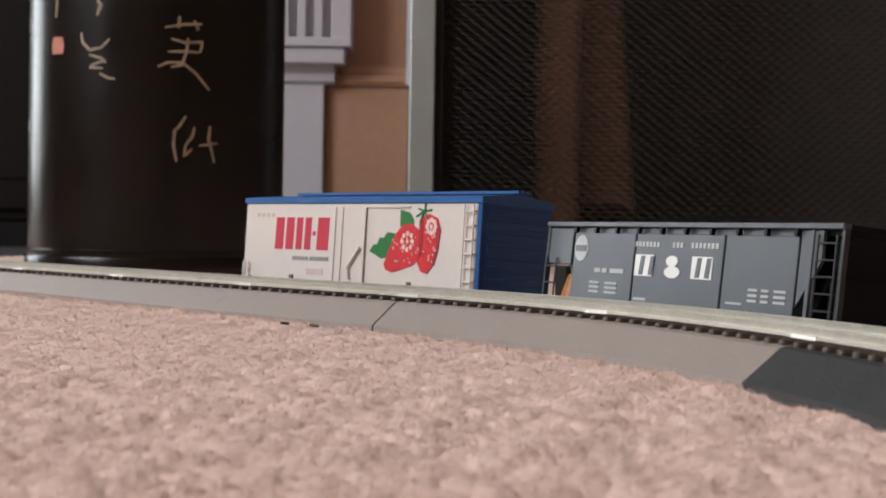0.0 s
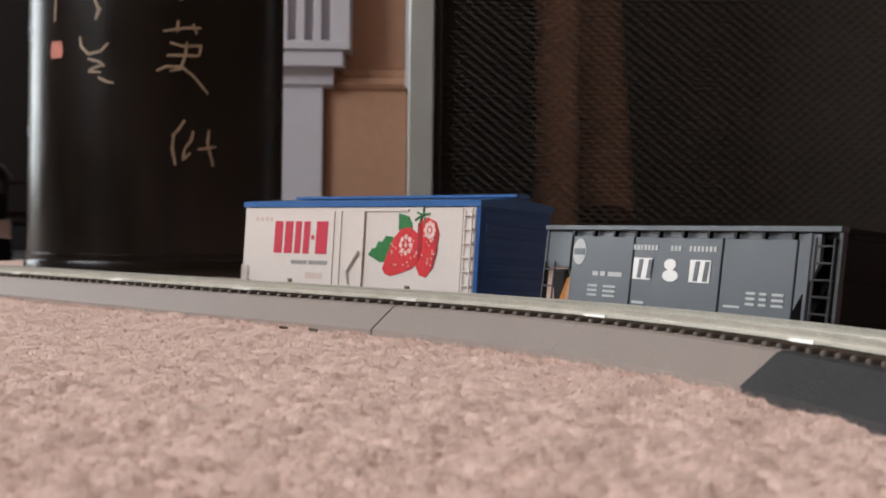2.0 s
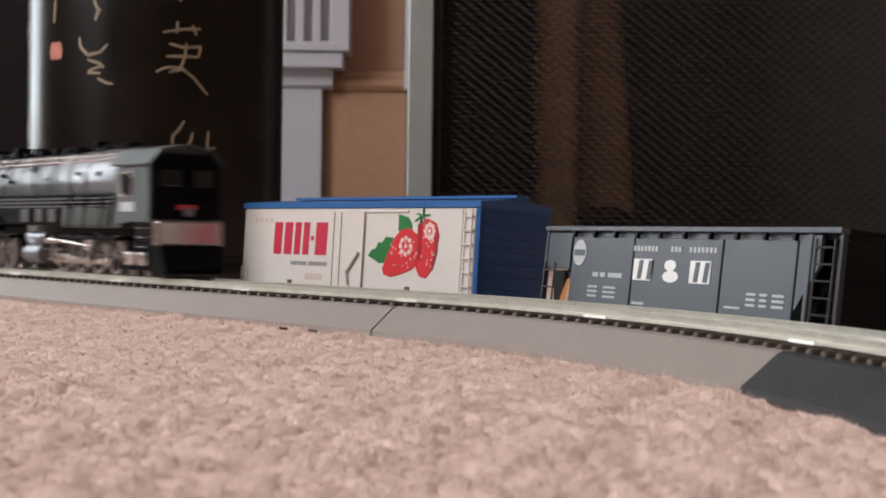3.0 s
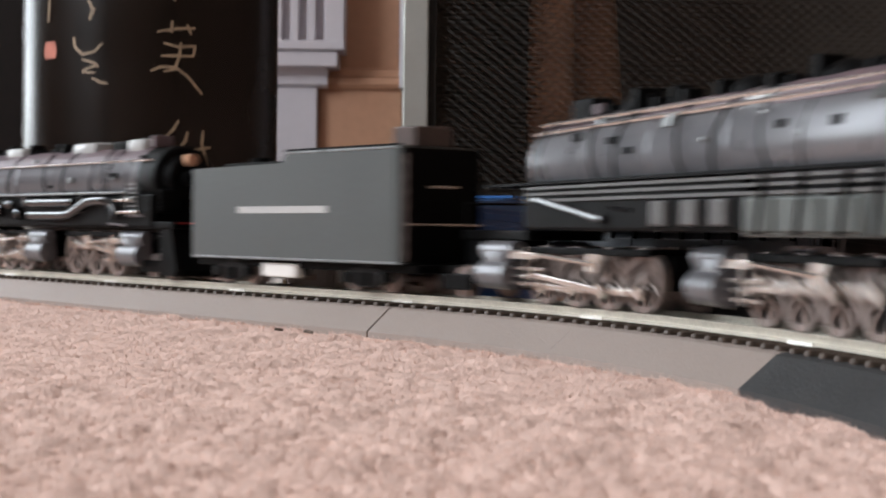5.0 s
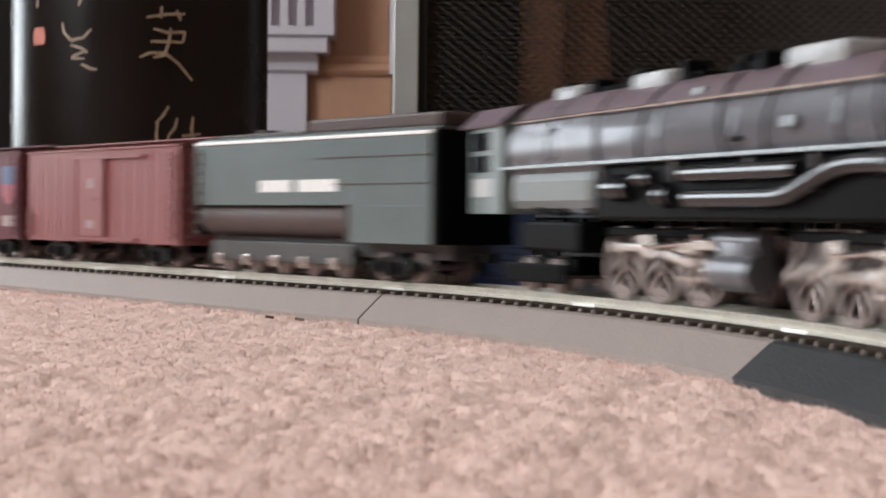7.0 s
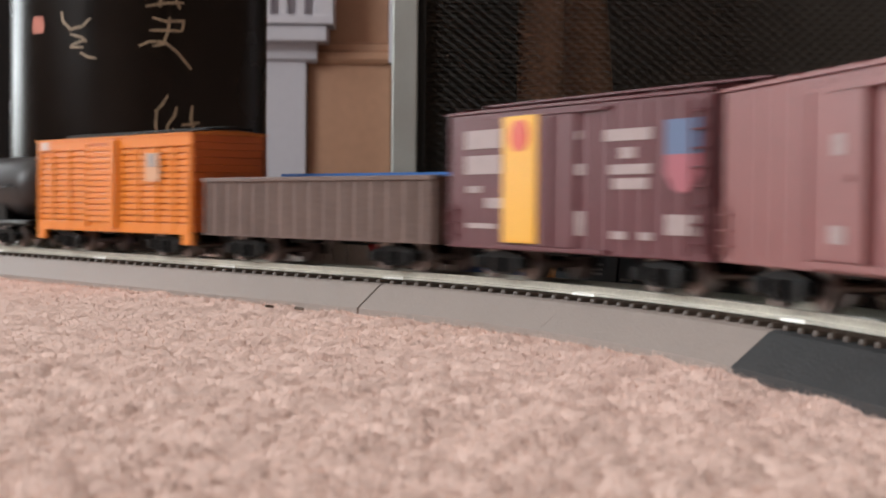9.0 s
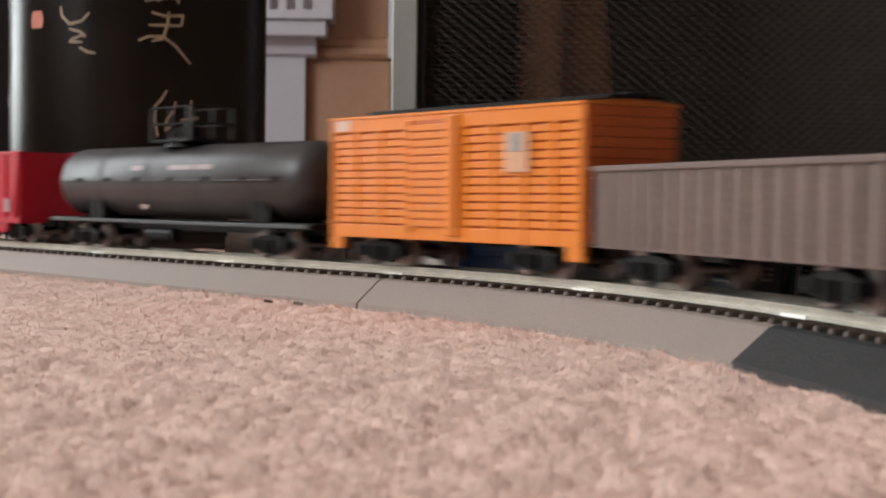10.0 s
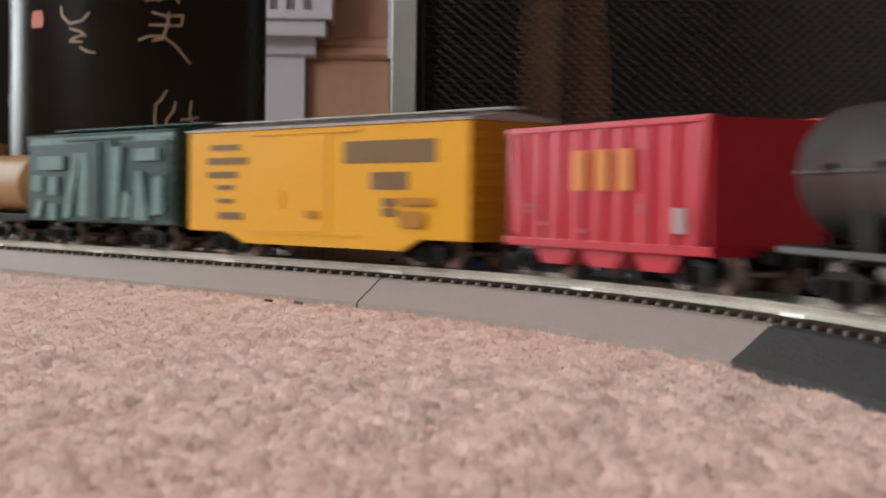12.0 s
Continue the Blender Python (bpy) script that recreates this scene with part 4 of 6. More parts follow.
def orange_stock_car():
    L, W, z0, z1 = 0.140, 0.033, 0.0092, 0.0488
    root = thing("stock_car", "bright orange model stock car with slatted sides and dark roofwalk", "model rail car", "cars of the train")
    part("body", Shape().box(-L / 2 + 0.0004, L / 2 - 0.0004, -W / 2 + 0.0012, W / 2 - 0.0012, z0 + 0.001, z1, 0.0002), ORANGE_DEEP, root, "orange inner wall, shade between slats in its colour")
    for y0, y1 in ((-W / 2, -W / 2 + 0.0013), (W / 2 - 0.0013, W / 2)):
        part("top_band", Shape().box(-L / 2, L / 2, y0, y1, 0.0438, z1, 0.0003), ORANGE, root)
        part("bottom_sill", Shape().box(-L / 2, L / 2, y0, y1, z0, 0.0135, 0.0003), ORANGE, root)
        for i in range(12):
            z = 0.0141 + i * 0.00247
            part("slat", Shape().box(-L / 2, L / 2, y0 + 0.0003 * (y0 < 0), y1 - 0.0003 * (y0 > 0), z, z + 0.0019, 0.0002), ORANGE, root)
        for x in (-L / 2 + 0.0016, -0.0540, -0.0375, -0.0205, 0.0110, 0.0265, 0.0420, 0.0560, L / 2 - 0.0016):
            part("post", Shape().box(x - 0.0011, x + 0.0011, y0 - 0.0003, y1 + 0.0003, z0, z1 - 0.004, 0.0002), ORANGE, root)
        ym = y0 - 0.0010 if y0 < 0 else y1 + 0.0001
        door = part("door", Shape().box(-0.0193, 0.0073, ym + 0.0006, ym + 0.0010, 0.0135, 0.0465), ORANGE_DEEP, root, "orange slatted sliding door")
        for i in range(13):
            z = 0.0135 + i * 0.00247
            part("slat", Shape().box(-0.0195, 0.0075, ym, ym + 0.0008, z, z + 0.0019, 0.0002), ORANGE, door)
        d = Shape().box(-0.0195, -0.0178, ym - 0.0003, ym + 0.0010, 0.0115, 0.0465, 0.0002).box(0.0035, 0.0085, ym - 0.0008, ym + 0.0012, 0.0110, 0.0475, 0.0003)
        parts("door_frame", d, ORANGE, door)
    y = -W / 2 - 0.0006
    part("placard", flat(bar(0.0335, 0.0455, 0.0300, 0.0415), y), ORANGE_CARD, root, "pale placard")
    part("placard_print", flat(bar(0.0365, 0.0422, 0.0358, 0.0410), y - 0.0003), GREY_INK, root, "grey square print")
    part("placard", flat(bar(-0.066, -0.058, 0.0444, 0.0480), -W / 2 - 0.0001), PALE_CARD, root, "pale print patch")
    for way in (-1, 1):
        e = Shape()
        for i in range(13):
            z = 0.0105 + i * 0.0029
            xa, xb = sorted((way * (L / 2 - 0.0004), way * (L / 2 + 0.0003)))
            e.box(xa, xb, -W / 2 + 0.0004, W / 2 - 0.0004, z, z + 0.0028, 0.0002)
        parts("end_slat", e, ORANGE_END, root, "orange slatted end, shade put into its colour")
        for yy in (-W / 2 + 0.001, W / 2 - 0.001):
            xa, xb = sorted((way * (L / 2 - 0.0075), way * L / 2))
            part("step", Shape().box(xa, xb, yy - 0.001, yy + 0.001, 0.0052, z0 + 0.0005, 0.0003), ORANGE, root, "orange corner step")
    part("roof", Shape().prism(gable(W + 0.001, z1 - 0.0006, 0.0022), -L / 2 - 0.0004, L / 2 + 0.0004), ORANGE, root)
    w = Shape()
    for q in (-0.0024, 0, 0.0024):
        w.box(-L / 2 + 0.002, L / 2 + 0.003, q - 0.001, q + 0.001, z1 + 0.0016, z1 + 0.0028)
    w.box(L / 2 - 0.012, L / 2 + 0.002, -0.010, 0.010, z1 + 0.0012, z1 + 0.0022)
    part("roofwalk", w, BLACK, root, "black roofwalk")
    running_gear(root, L, z0 + 0.001)
    return enlist(root, -0.302, 0.046)


def maroon_boxcar():
    L, W, z0, z1 = 0.140, 0.034, 0.0090, 0.0490
    root = thing("boxcar", "maroon model boxcar with yellow door stripe, red dot and shield print", "model rail car", "cars of the train")
    boxcar_shell(root, L, W, z0, z1, MAROON, MAROON)
    y = -W / 2
    r = Shape()
    for i in range(17):
        x = -0.068 + i * 0.0085
        r.box(x - 0.0003, x + 0.0003, y - 0.0003, y + 0.0005, z0 + 0.001, z1 - 0.001)
    parts("side_rib", r, MAROON, root)
    part("door", Shape().box(-0.0185, 0.0080, y - 0.0010, y + 0.0004, 0.0105, z1 - 0.0022, 0.0003), MAROON, root)
    parts("door_bar", Shape().box(-0.0060, -0.0045, y - 0.0018, y - 0.0008, 0.011, z1 - 0.003).box(-0.036, 0.024, y - 0.0014, y + 0.0002, z1 - 0.0022, z1 - 0.0014).box(-0.036, 0.024, y - 0.0014, y + 0.0002, 0.0095, 0.0105), MAROON, root)
    part("door_stripe", Shape().box(-0.0380, -0.0180, y - 0.0016, y + 0.0002, 0.0112, 0.0472, 0.0003), DOOR_YELLOW, root, "yellow door stripe")
    part("round_print", flat(disc(-0.0278, 0.0415, 0.0056, 0.0045), y - 0.0017), ROUND_RED, root, "round red print")
    part("shield_print", flat(bar(0.0446, 0.0596, 0.0345, 0.0430), y - 0.0002), SHIELD_BLUE, root, "blue shield top")
    part("shield_print", flat([(0.0446, 0.0345), (0.0446, 0.0300), (0.0480, 0.0262), (0.0521, 0.0250), (0.0562, 0.0262), (0.0596, 0.0300), (0.0596, 0.0345)], y - 0.0002), SHIELD_PINK, root, "faded red shield")
    rows = [(0.0160, 0.0385, 0.0385, 0.0415), (0.0235, 0.0310, 0.0340, 0.0368), (0.0190, 0.0380, 0.0300, 0.0325), (0.0205, 0.0370, 0.0262, 0.0290),
            (-0.0050, 0.0040, 0.0395, 0.0418), (-0.0040, 0.0060, 0.0300, 0.0330), (-0.0010, 0.0060, 0.0140, 0.0205), (0.0200, 0.0270, 0.0135, 0.0155), (0.0330, 0.0390, 0.0135, 0.0155), (0.0450, 0.0590, 0.0150, 0.0200)]
    parts("lettering", bars(rows, y - 0.0002), WORN_INK, root, "pale lettering bars")
    rows = [(-0.0645, -0.0410, 0.0385, 0.0440), (-0.0645, -0.0410, 0.0310, 0.0365), (-0.0630, -0.0540, 0.0255, 0.0275), (-0.0510, -0.0400, 0.0210, 0.0240), (-0.063, -0.044, 0.0150, 0.0165)]
    parts("lettering", bars(rows, y - 0.0002), WORN_INK, root, "pale lettering bars")
    part("ladder", ladder(0.0630, 0.0685, z0 + 0.002, z1 - 0.002, y, 8, -0.0012), MAROON, root)
    part("ladder", ladder(-0.0685, -0.0640, z0 + 0.002, 0.022, y, 3, -0.0012), MAROON, root)
    running_gear(root, L, z0 + 0.001)
    for o in root.children:
        if o.name.split(".")[0] in ("door_stripe", "round_print", "shield_print", "lettering"):
            o.location.x = 0.006
    return enlist(root, 0.002, 0.046)


def oxide_boxcar():
    L, W, z0, z1 = 0.141, 0.034, 0.0092, 0.0480
    root = thing("boxcar", "oxide-red model boxcar with plain worn sides and a sliding door", "model rail car", "cars of the train")
    boxcar_shell(root, L, W, z0, z1, OXIDE, OXIDE)
    y = -W / 2
    r = Shape()
    for i in range(15):
        x = -0.066 + i * 0.0094
        r.box(x - 0.0002, x + 0.0002, y - 0.00025, y + 0.0005, z0 + 0.001, z1 - 0.001)
    parts("side_seam", r, OXIDE, root)
    part("door", Shape().box(-0.0200, 0.0075, y - 0.0011, y + 0.0004, 0.0115, z1 - 0.0025, 0.0003), OXIDE, root)
    d = Shape().box(-0.0095, 0.0420, y - 0.0016, y + 0.0002, z1 - 0.0038, z1 - 0.0024).box(-0.0200, 0.036, y - 0.0016, y + 0.0002, 0.0100, 0.0114).box(0.0060, 0.0078, y - 0.0018, y - 0.0006, 0.0115, z1 - 0.0035)
    d.box(-0.0040, 0.0010, y - 0.0016, y - 0.0008, 0.0270, 0.0282).box(-0.0195, -0.0182, y - 0.0016, y - 0.0008, 0.0115, z1 - 0.0035)
    parts("door_bar", d, OXIDE, root, "oxide-red door bar")
    parts("lettering", bars([(-0.0075, -0.0020, 0.0320, 0.0360), (-0.0085, -0.0015, 0.0150, 0.0185)], y - 0.0012), WORN_INK, root, "faint lettering bars")
    part("ladder", ladder(0.0640, 0.0690, z0 + 0.002, z1 - 0.002, y, 8, -0.0012), OXIDE, root)
    part("ladder", ladder(-0.0690, -0.0645, z0 + 0.002, 0.022, y, 3, -0.0012), OXIDE, root)
    running_gear(root, L, z0 + 0.001)
    return enlist(root, 0.152, 0.046)


def gondola():
    L, W, z0, z1 = 0.144, 0.033, 0.0095, 0.0308
    root = thing("gondola", "weathered brown model gondola with ribbed sides, open and empty", "model rail car", "cars of the train")
    part("floor", Shape().box(-L / 2, L / 2, -W / 2 + 0.001, W / 2 - 0.001, z0, z0 + 0.002), GONDOLA, root)
    for y0, y1 in ((-W / 2, -W / 2 + 0.0012), (W / 2 - 0.0012, W / 2)):
        part("side", Shape().box(-L / 2, L / 2, y0, y1, z0, z1, 0.0002), GONDOLA, root)
        ym = y0 - 0.0009 if y0 < 0 else y1 - 0.0001
        for i in range(16):
            x = -0.0690 + i * 0.0092
            part("rib", Shape().prism([(x - 0.0012, ym + 0.0010), (x - 0.0007, ym), (x + 0.0007, ym), (x + 0.0012, ym + 0.0010)], z0 + 0.0008, z1 - 0.001, "z"), GONDOLA, root)
        part("top_rail", Shape().box(-L / 2, L / 2, y0 - 0.0010, y1 + 0.0006, z1 - 0.0012, z1 + 0.0004, 0.0003), GONDOLA, root)
    for way in (-1, 1):
        xa, xb = sorted((way * (L / 2 - 0.0012), way * L / 2))
        part("end", Shape().box(xa, xb, -W / 2, W / 2, z0, z1, 0.0002), GONDOLA, root)
    part("load", Shape().box(-0.035, 0.062, -0.012, 0.012, z0 + 0.002, z1 - 0.004, 0.002), BLUE, root, "blue load inside")
    running_gear(root, L, z0 + 0.0005)
    return enlist(root, -0.150, 0.048)


def tank_car():
    L = 0.208
    root = thing("tank_car", "satin black model tank car with dome platform and long frame", "model rail car", "cars of the train")
    c, r = 0.0282, 0.0146
    t = Shape()
    prof = [(-0.1045, 0.001), (-0.1040, 0.0060), (-0.1028, 0.0100), (-0.1002, 0.0128), (-0.0965, r), (-0.030, r + 0.0001), (0.030, r + 0.0001), (0.0870, r), (0.0905, 0.0128), (0.0935, 0.0100), (0.0950, 0.0060), (0.0955, 0.001)]
    n = 32
    v = [(x, rr * math.cos(2 * math.pi * i / n), c + rr * math.sin(2 * math.pi * i / n)) for x, rr in prof for i in range(n)]
    t.add(v, [(k * n + i, k * n + (i + 1) % n, (k + 1) * n + (i + 1) % n, (k + 1) * n + i) for k in range(len(prof) - 1) for i in range(n)] + [tuple(range(n)), tuple((len(prof) - 1) * n + i for i in range(n))])
    part("tank", t, TANK_BLACK, root, "satin black tank", smooth=True)
    for x in (-0.060, -0.020, 0.020, 0.060):
        b = Shape()
        q = [(math.cos(a), math.sin(a)) for a in np.linspace(0, 2 * math.pi, 29)[:-1]]
        b.add([(x + d, (r + 0.0004) * cc, c + (r + 0.0004) * ss) for d in (-0.0008, 0.0008) for cc, ss in q], [(i, (i + 1) % 28, 28 + (i + 1) % 28, 28 + i) for i in range(28)])
        part("band", b, TANK_BLACK, root)
    # the two half shells meet in a ledge with rivet lugs
    for sg in (-1, 1):
        part("seam", Shape().box(-0.0965, 0.0868, sg * r - 0.0006, sg * r + 0.0006, c - 0.0004, c + 0.0004, 0.0002), TANK_BLACK, root, "thin raised seam")
        for x in (-0.078, -0.052, -0.026, 0.002, 0.030, 0.058, 0.080):
            part("lug", Shape().box(x - 0.0018, x + 0.0018, sg * r - 0.0009, sg * r + 0.0009, c - 0.0002, c + 0.0016, 0.0003), BLACK, root, "small black lug")
    x0, x1, zb, zt = -0.0225, 0.0095, c + r + 0.0016, c + r + 0.0150
    xm = (x0 + x1) / 2
    d = Shape().tube((xm, 0, c + r - 0.001), (xm, 0, c + r + 0.0030), 0.0105, 0.0085, n=24).tube((xm, 0, c + r + 0.0030), (xm, 0, c + r + 0.0072), 0.0050, n=20).tube((xm, 0, c + r + 0.0072), (xm, 0, c + r + 0.0085), 0.0040, 0.0028, n=20)
    part("dome", d, BLACK, root, "black valve dome", smooth=True)
    part("platform", Shape().box(x0, x1, -0.0098, 0.0098, zb - 0.0005, zb + 0.0004, 0.0002), BLACK, root, "black dome platform")
    for yy in (-0.0095, 0.0095):
        for x in (x0 + 0.0006, xm, x1 - 0.0006):
            thick = 0.0010 if x > xm and yy < 0 else 0.0005
            part("railing_post", Shape().tube((x, yy, zb), (x, yy, zt), thick, n=8), TENDER_GREY, root, "grey railing post")
        for zz in ((zb + zt) / 2, zt):
            part("railing", Shape().tube((x0, yy, zz), (x1, yy, zz), 0.0004, n=6), BLACK, root)
    for x in (x0 + 0.0006, x1 - 0.0006):
        for zz in ((zb + zt) / 2, zt):
            part("railing", Shape().tube((x, -0.0095, zz), (x, 0.0095, zz), 0.0004, n=6), BLACK, root)
    f = Shape().box(-L / 2, L / 2, -0.0045, 0.0045, 0.0085, 0.0125, 0.0003)
    for way in (-1, 1):
        xa, xb = sorted((way * 0.078, way * L / 2))
        f.box(xa, xb, -0.0150, 0.0150, 0.0108, 0.0130, 0.0003)
        xa, xb = sorted((way * 0.060, way * 0.072))
        f.prism([(-0.012, 0.0115), (0.012, 0.0115), (0.0125, 0.022), (-0.0125, 0.022)], xa, xb)
    part("frame", f, BLACK, root, "black frame and saddles")
    h = Shape()
    for yy in (-0.0158, 0.0158):
        h.box(-0.103, 0.103, yy - 0.0007, yy + 0.0007, 0.0112, 0.0126, 0.0002)
    part("side_rail", h, TENDER_GREY, root, "grey side walkway")
    p = Shape()
    for x0, x1 in ((-0.0310, -0.0215), (0.000, 0.034)):
        p.add([(x, (r + 0.0003) * math.cos(q), c - (r + 0.0003) * math.sin(q) * -1) for x in (x0, x1) for q in (radians(155), radians(163))], [(0, 1, 3, 2)])
    parts("print", p, WORN_INK, root, "pale print bars")
    part("print", flat(disc(-0.0250, 0.0185, 0.0022, 0.0018, 12), -0.0100 - 0.0005, 0.0006), PALE_CARD, root, "small pale disc")
    part("brake_tank", Shape().tube((-0.030, -0.006, 0.0065), (-0.008, -0.006, 0.0065), 0.0028), BLACK, root)
    for way in (-1, 1):
        truck(root, way * 0.074)
        coupler(root, way * (L / 2 - 0.001), way)
    return enlist(root, -0.489, 0.074)


def red_hopper():
    L, W, z0, z1 = 0.1065, 0.0325, 0.0108, 0.0418
    root = thing("hopper", "bright red model open hopper with ribbed sides and yellow lettering bars", "model rail car", "cars of the train")
    t = 0.0011
    for y0, y1 in ((-W / 2, -W / 2 + t), (W / 2 - t, W / 2)):
        part("side", Shape().prism([(-L / 2 + 0.004, z0), (L / 2 - 0.004, z0), (L / 2, z1), (-L / 2, z1)], y0, y1, "y"), HOPPER_RED, root)
        ym = y0 - 0.0010 if y0 < 0 else y1 - 0.0001
        for x in (-0.0430, -0.0320, -0.0205, -0.0090, 0.0025, 0.0140, 0.0260, 0.0375):
            part("rib", Shape().prism([(x - 0.0017, ym + 0.0011), (x - 0.0011, ym), (x + 0.0011, ym), (x + 0.0017, ym + 0.0011)], z0, z1 - 0.001, "z"), HOPPER_RED, root)
        for way in (-1, 1):
            part("corner_gusset", Shape().prism([(way * (L / 2 - 0.0010), z1 - 0.001), (way * (L / 2 - 0.0045), z1 - 0.001), (way * (L / 2 - 0.0105), z0 + 0.004), (way * (L / 2 - 0.0045), z0)], ym + 0.0003, ym + 0.0011, "y"), HOPPER_RED, root)
        part("top_rail", Shape().box(-L / 2, L / 2, y0 - 0.0008, y1 + 0.0006, z1 - 0.0012, z1 + 0.0005, 0.0003), HOPPER_RED, root)
        part("sill", Shape().box(-L / 2 - 0.001, L / 2 + 0.001, y0 - 0.0006, y1 + 0.0004, z0 - 0.0018, z0 + 0.0006, 0.0003), HOPPER_RED, root)
    for way in (-1, 1):
        e = Shape().prism([(way * L / 2, z1), (way * (L / 2 - 0.001), z1), (way * (L / 2 - 0.0285), z0 + 0.002), (way * (L / 2 - 0.0275), z0 + 0.002)], -W / 2 + 0.0005, W / 2 - 0.0005, "y")
        part("slope_sheet", e, HOPPER_RED, root)
        xa, xb = sorted((way * (L / 2 - 0.0010), way * L / 2))
        part("end", Shape().box(xa, xb, -W / 2, W / 2, z0 - 0.0005, z1, 0.0002), HOPPER_RED, root, "red hopper end")
        part("end_rib", Shape().box(min(way * L / 2, way * (L / 2 + 0.001)), max(way * L / 2, way * (L / 2 + 0.001)), -W / 2, W / 2, z0 - 0.0018, z0 + 0.0005), HOPPER_RED, root)
    for x in (-0.0270, 0.0, 0.0270):
        b = Shape().prism([(x - 0.0125, z0), (x + 0.0125, z0), (x + 0.0070, 0.0045), (x - 0.0070, 0.0045)], -W / 2 + 0.0012, W / 2 - 0.0012, "y")
        part("bay", b, HOPPER_RED, root, "red discharge bay")
    y = -W / 2 - 0.0012
    s = Shape()
    for x in (-0.0122, -0.0002, 0.0114):
        s.prism(bar(x, x + 0.0030, 0.0246, 0.0352), y - 0.0002, y + 0.0001, "y")
        s.prism(bar(x + 0.0042, x + 0.0070, 0.0246, 0.0352), y - 0.0002, y + 0.0001, "y")
    parts("lettering", s, YELLOW_INK, root, "yellow lettering bars")
    part("consol_print", flat(bar(0.0386, 0.0444, 0.0142, 0.0204), y), WORN_INK, root, "dark print panel")
    parts("small_print", bars([(0.0222, 0.0250, 0.0190, 0.0212), (-0.0400, -0.0366, 0.0200, 0.0212), (-0.0400, -0.0366, 0.0182, 0.0192), (-0.0075, -0.0050, 0.0132, 0.0146), (-0.0300, -0.0275, 0.0150, 0.0160), (-0.0340, -0.0325, 0.0236, 0.0250)], y), SHIELD_PINK, root, "pale print bars")
    part("load", Shape().box(-L / 2 + 0.002, L / 2 - 0.002, -W / 2 + 0.0014, W / 2 - 0.0014, z1 - 0.0050, z1 - 0.0030), TAN_PAINT, root, "tan load")
    s = Shape().box(-L / 2 - 0.010, L / 2 + 0.010, -0.004, 0.004, 0.0075, 0.0105)
    part("center_sill", s, BLACK, root)
    for way in (-1, 1):
        truck(root, way * (L / 2 - 0.012))
        coupler(root, way * (L / 2 + 0.006), way)
    return enlist(root, -0.679, 0.040)


def yellow_boxcar():
    L, W, z0, z1 = 0.1735, 0.034, 0.0090, 0.0462
    root = thing("boxcar", "golden-yellow model boxcar with silver roof and dark lettering bars", "model rail car", "cars of the train")
    boxcar_shell(root, L, W, z0, z1, YELLOW, SILVER, rise=0.0030, roof_label="silver peaked roof", walk_mat=SILVER, ribs=13)
    y = -W / 2
    for yy0, yy1 in ((y - 0.0003, y + 0.001), (-y - 0.001, -y + 0.0003)):
        part("side_sill", Shape().prism([(-0.060, 0.0098), (-0.0445, 0.0052), (0.0520, 0.0052), (0.0640, 0.0098)], yy0, yy1, "y"), YELLOW, root)
    part("door", Shape().box(-0.0215, 0.0100, y - 0.0004, y + 0.0004, 0.0100, z1 - 0.0022, 0.0002), YELLOW, root)
    parts("door_bar", Shape().box(-0.040, 0.028, y - 0.0007, y + 0.0002, z1 - 0.0022, z1 - 0.0014).box(-0.040, 0.028, y - 0.0007, y + 0.0002, 0.0090, 0.0100).box(-0.0190, -0.0180, y - 0.0008, y - 0.0002, 0.018, 0.024), YELLOW, root)
    s = Shape()
    for i in range(7):
        x = 0.0195 + i * 0.0073
        s.prism(bar(x, x + 0.0066, 0.0335, 0.0408), y - 0.0003, y + 0.0001, "y")
    parts("lettering", s, BROWN_INK, root, "large brown lettering bars")
    rows = [(0.0355, 0.0410, 0.0248, 0.0305), (0.0418, 0.0478, 0.0248, 0.0305), (0.0484, 0.0555, 0.0248, 0.0305), (0.0420, 0.0495, 0.0162, 0.0188), (0.0420, 0.0495, 0.0194, 0.0220), (-0.0700, -0.0490, 0.0392, 0.0412),
            (-0.0720, -0.0435, 0.0340, 0.0364), (-0.0720, -0.0505, 0.0290, 0.0312), (-0.0650, -0.0530, 0.0246, 0.0262), (-0.0640, -0.0530, 0.0196, 0.0212), (-0.0635, -0.0470, 0.0136, 0.0162)]
    parts("lettering", bars(rows, y - 0.0002), BROWN_INK, root, "brown lettering bars")
    parts("small_print", bars([(0.0525, 0.0690, 0.0200, 0.0222), (0.0525, 0.0650, 0.0130, 0.0180), (-0.0030, 0.0040, 0.0150, 0.0175)], y - 0.0011), FAINT_BROWN, root, "faint brown print bar")
    running_gear(root, L, z0 + 0.0005)
    return enlist(root, -0.845, 0.060)


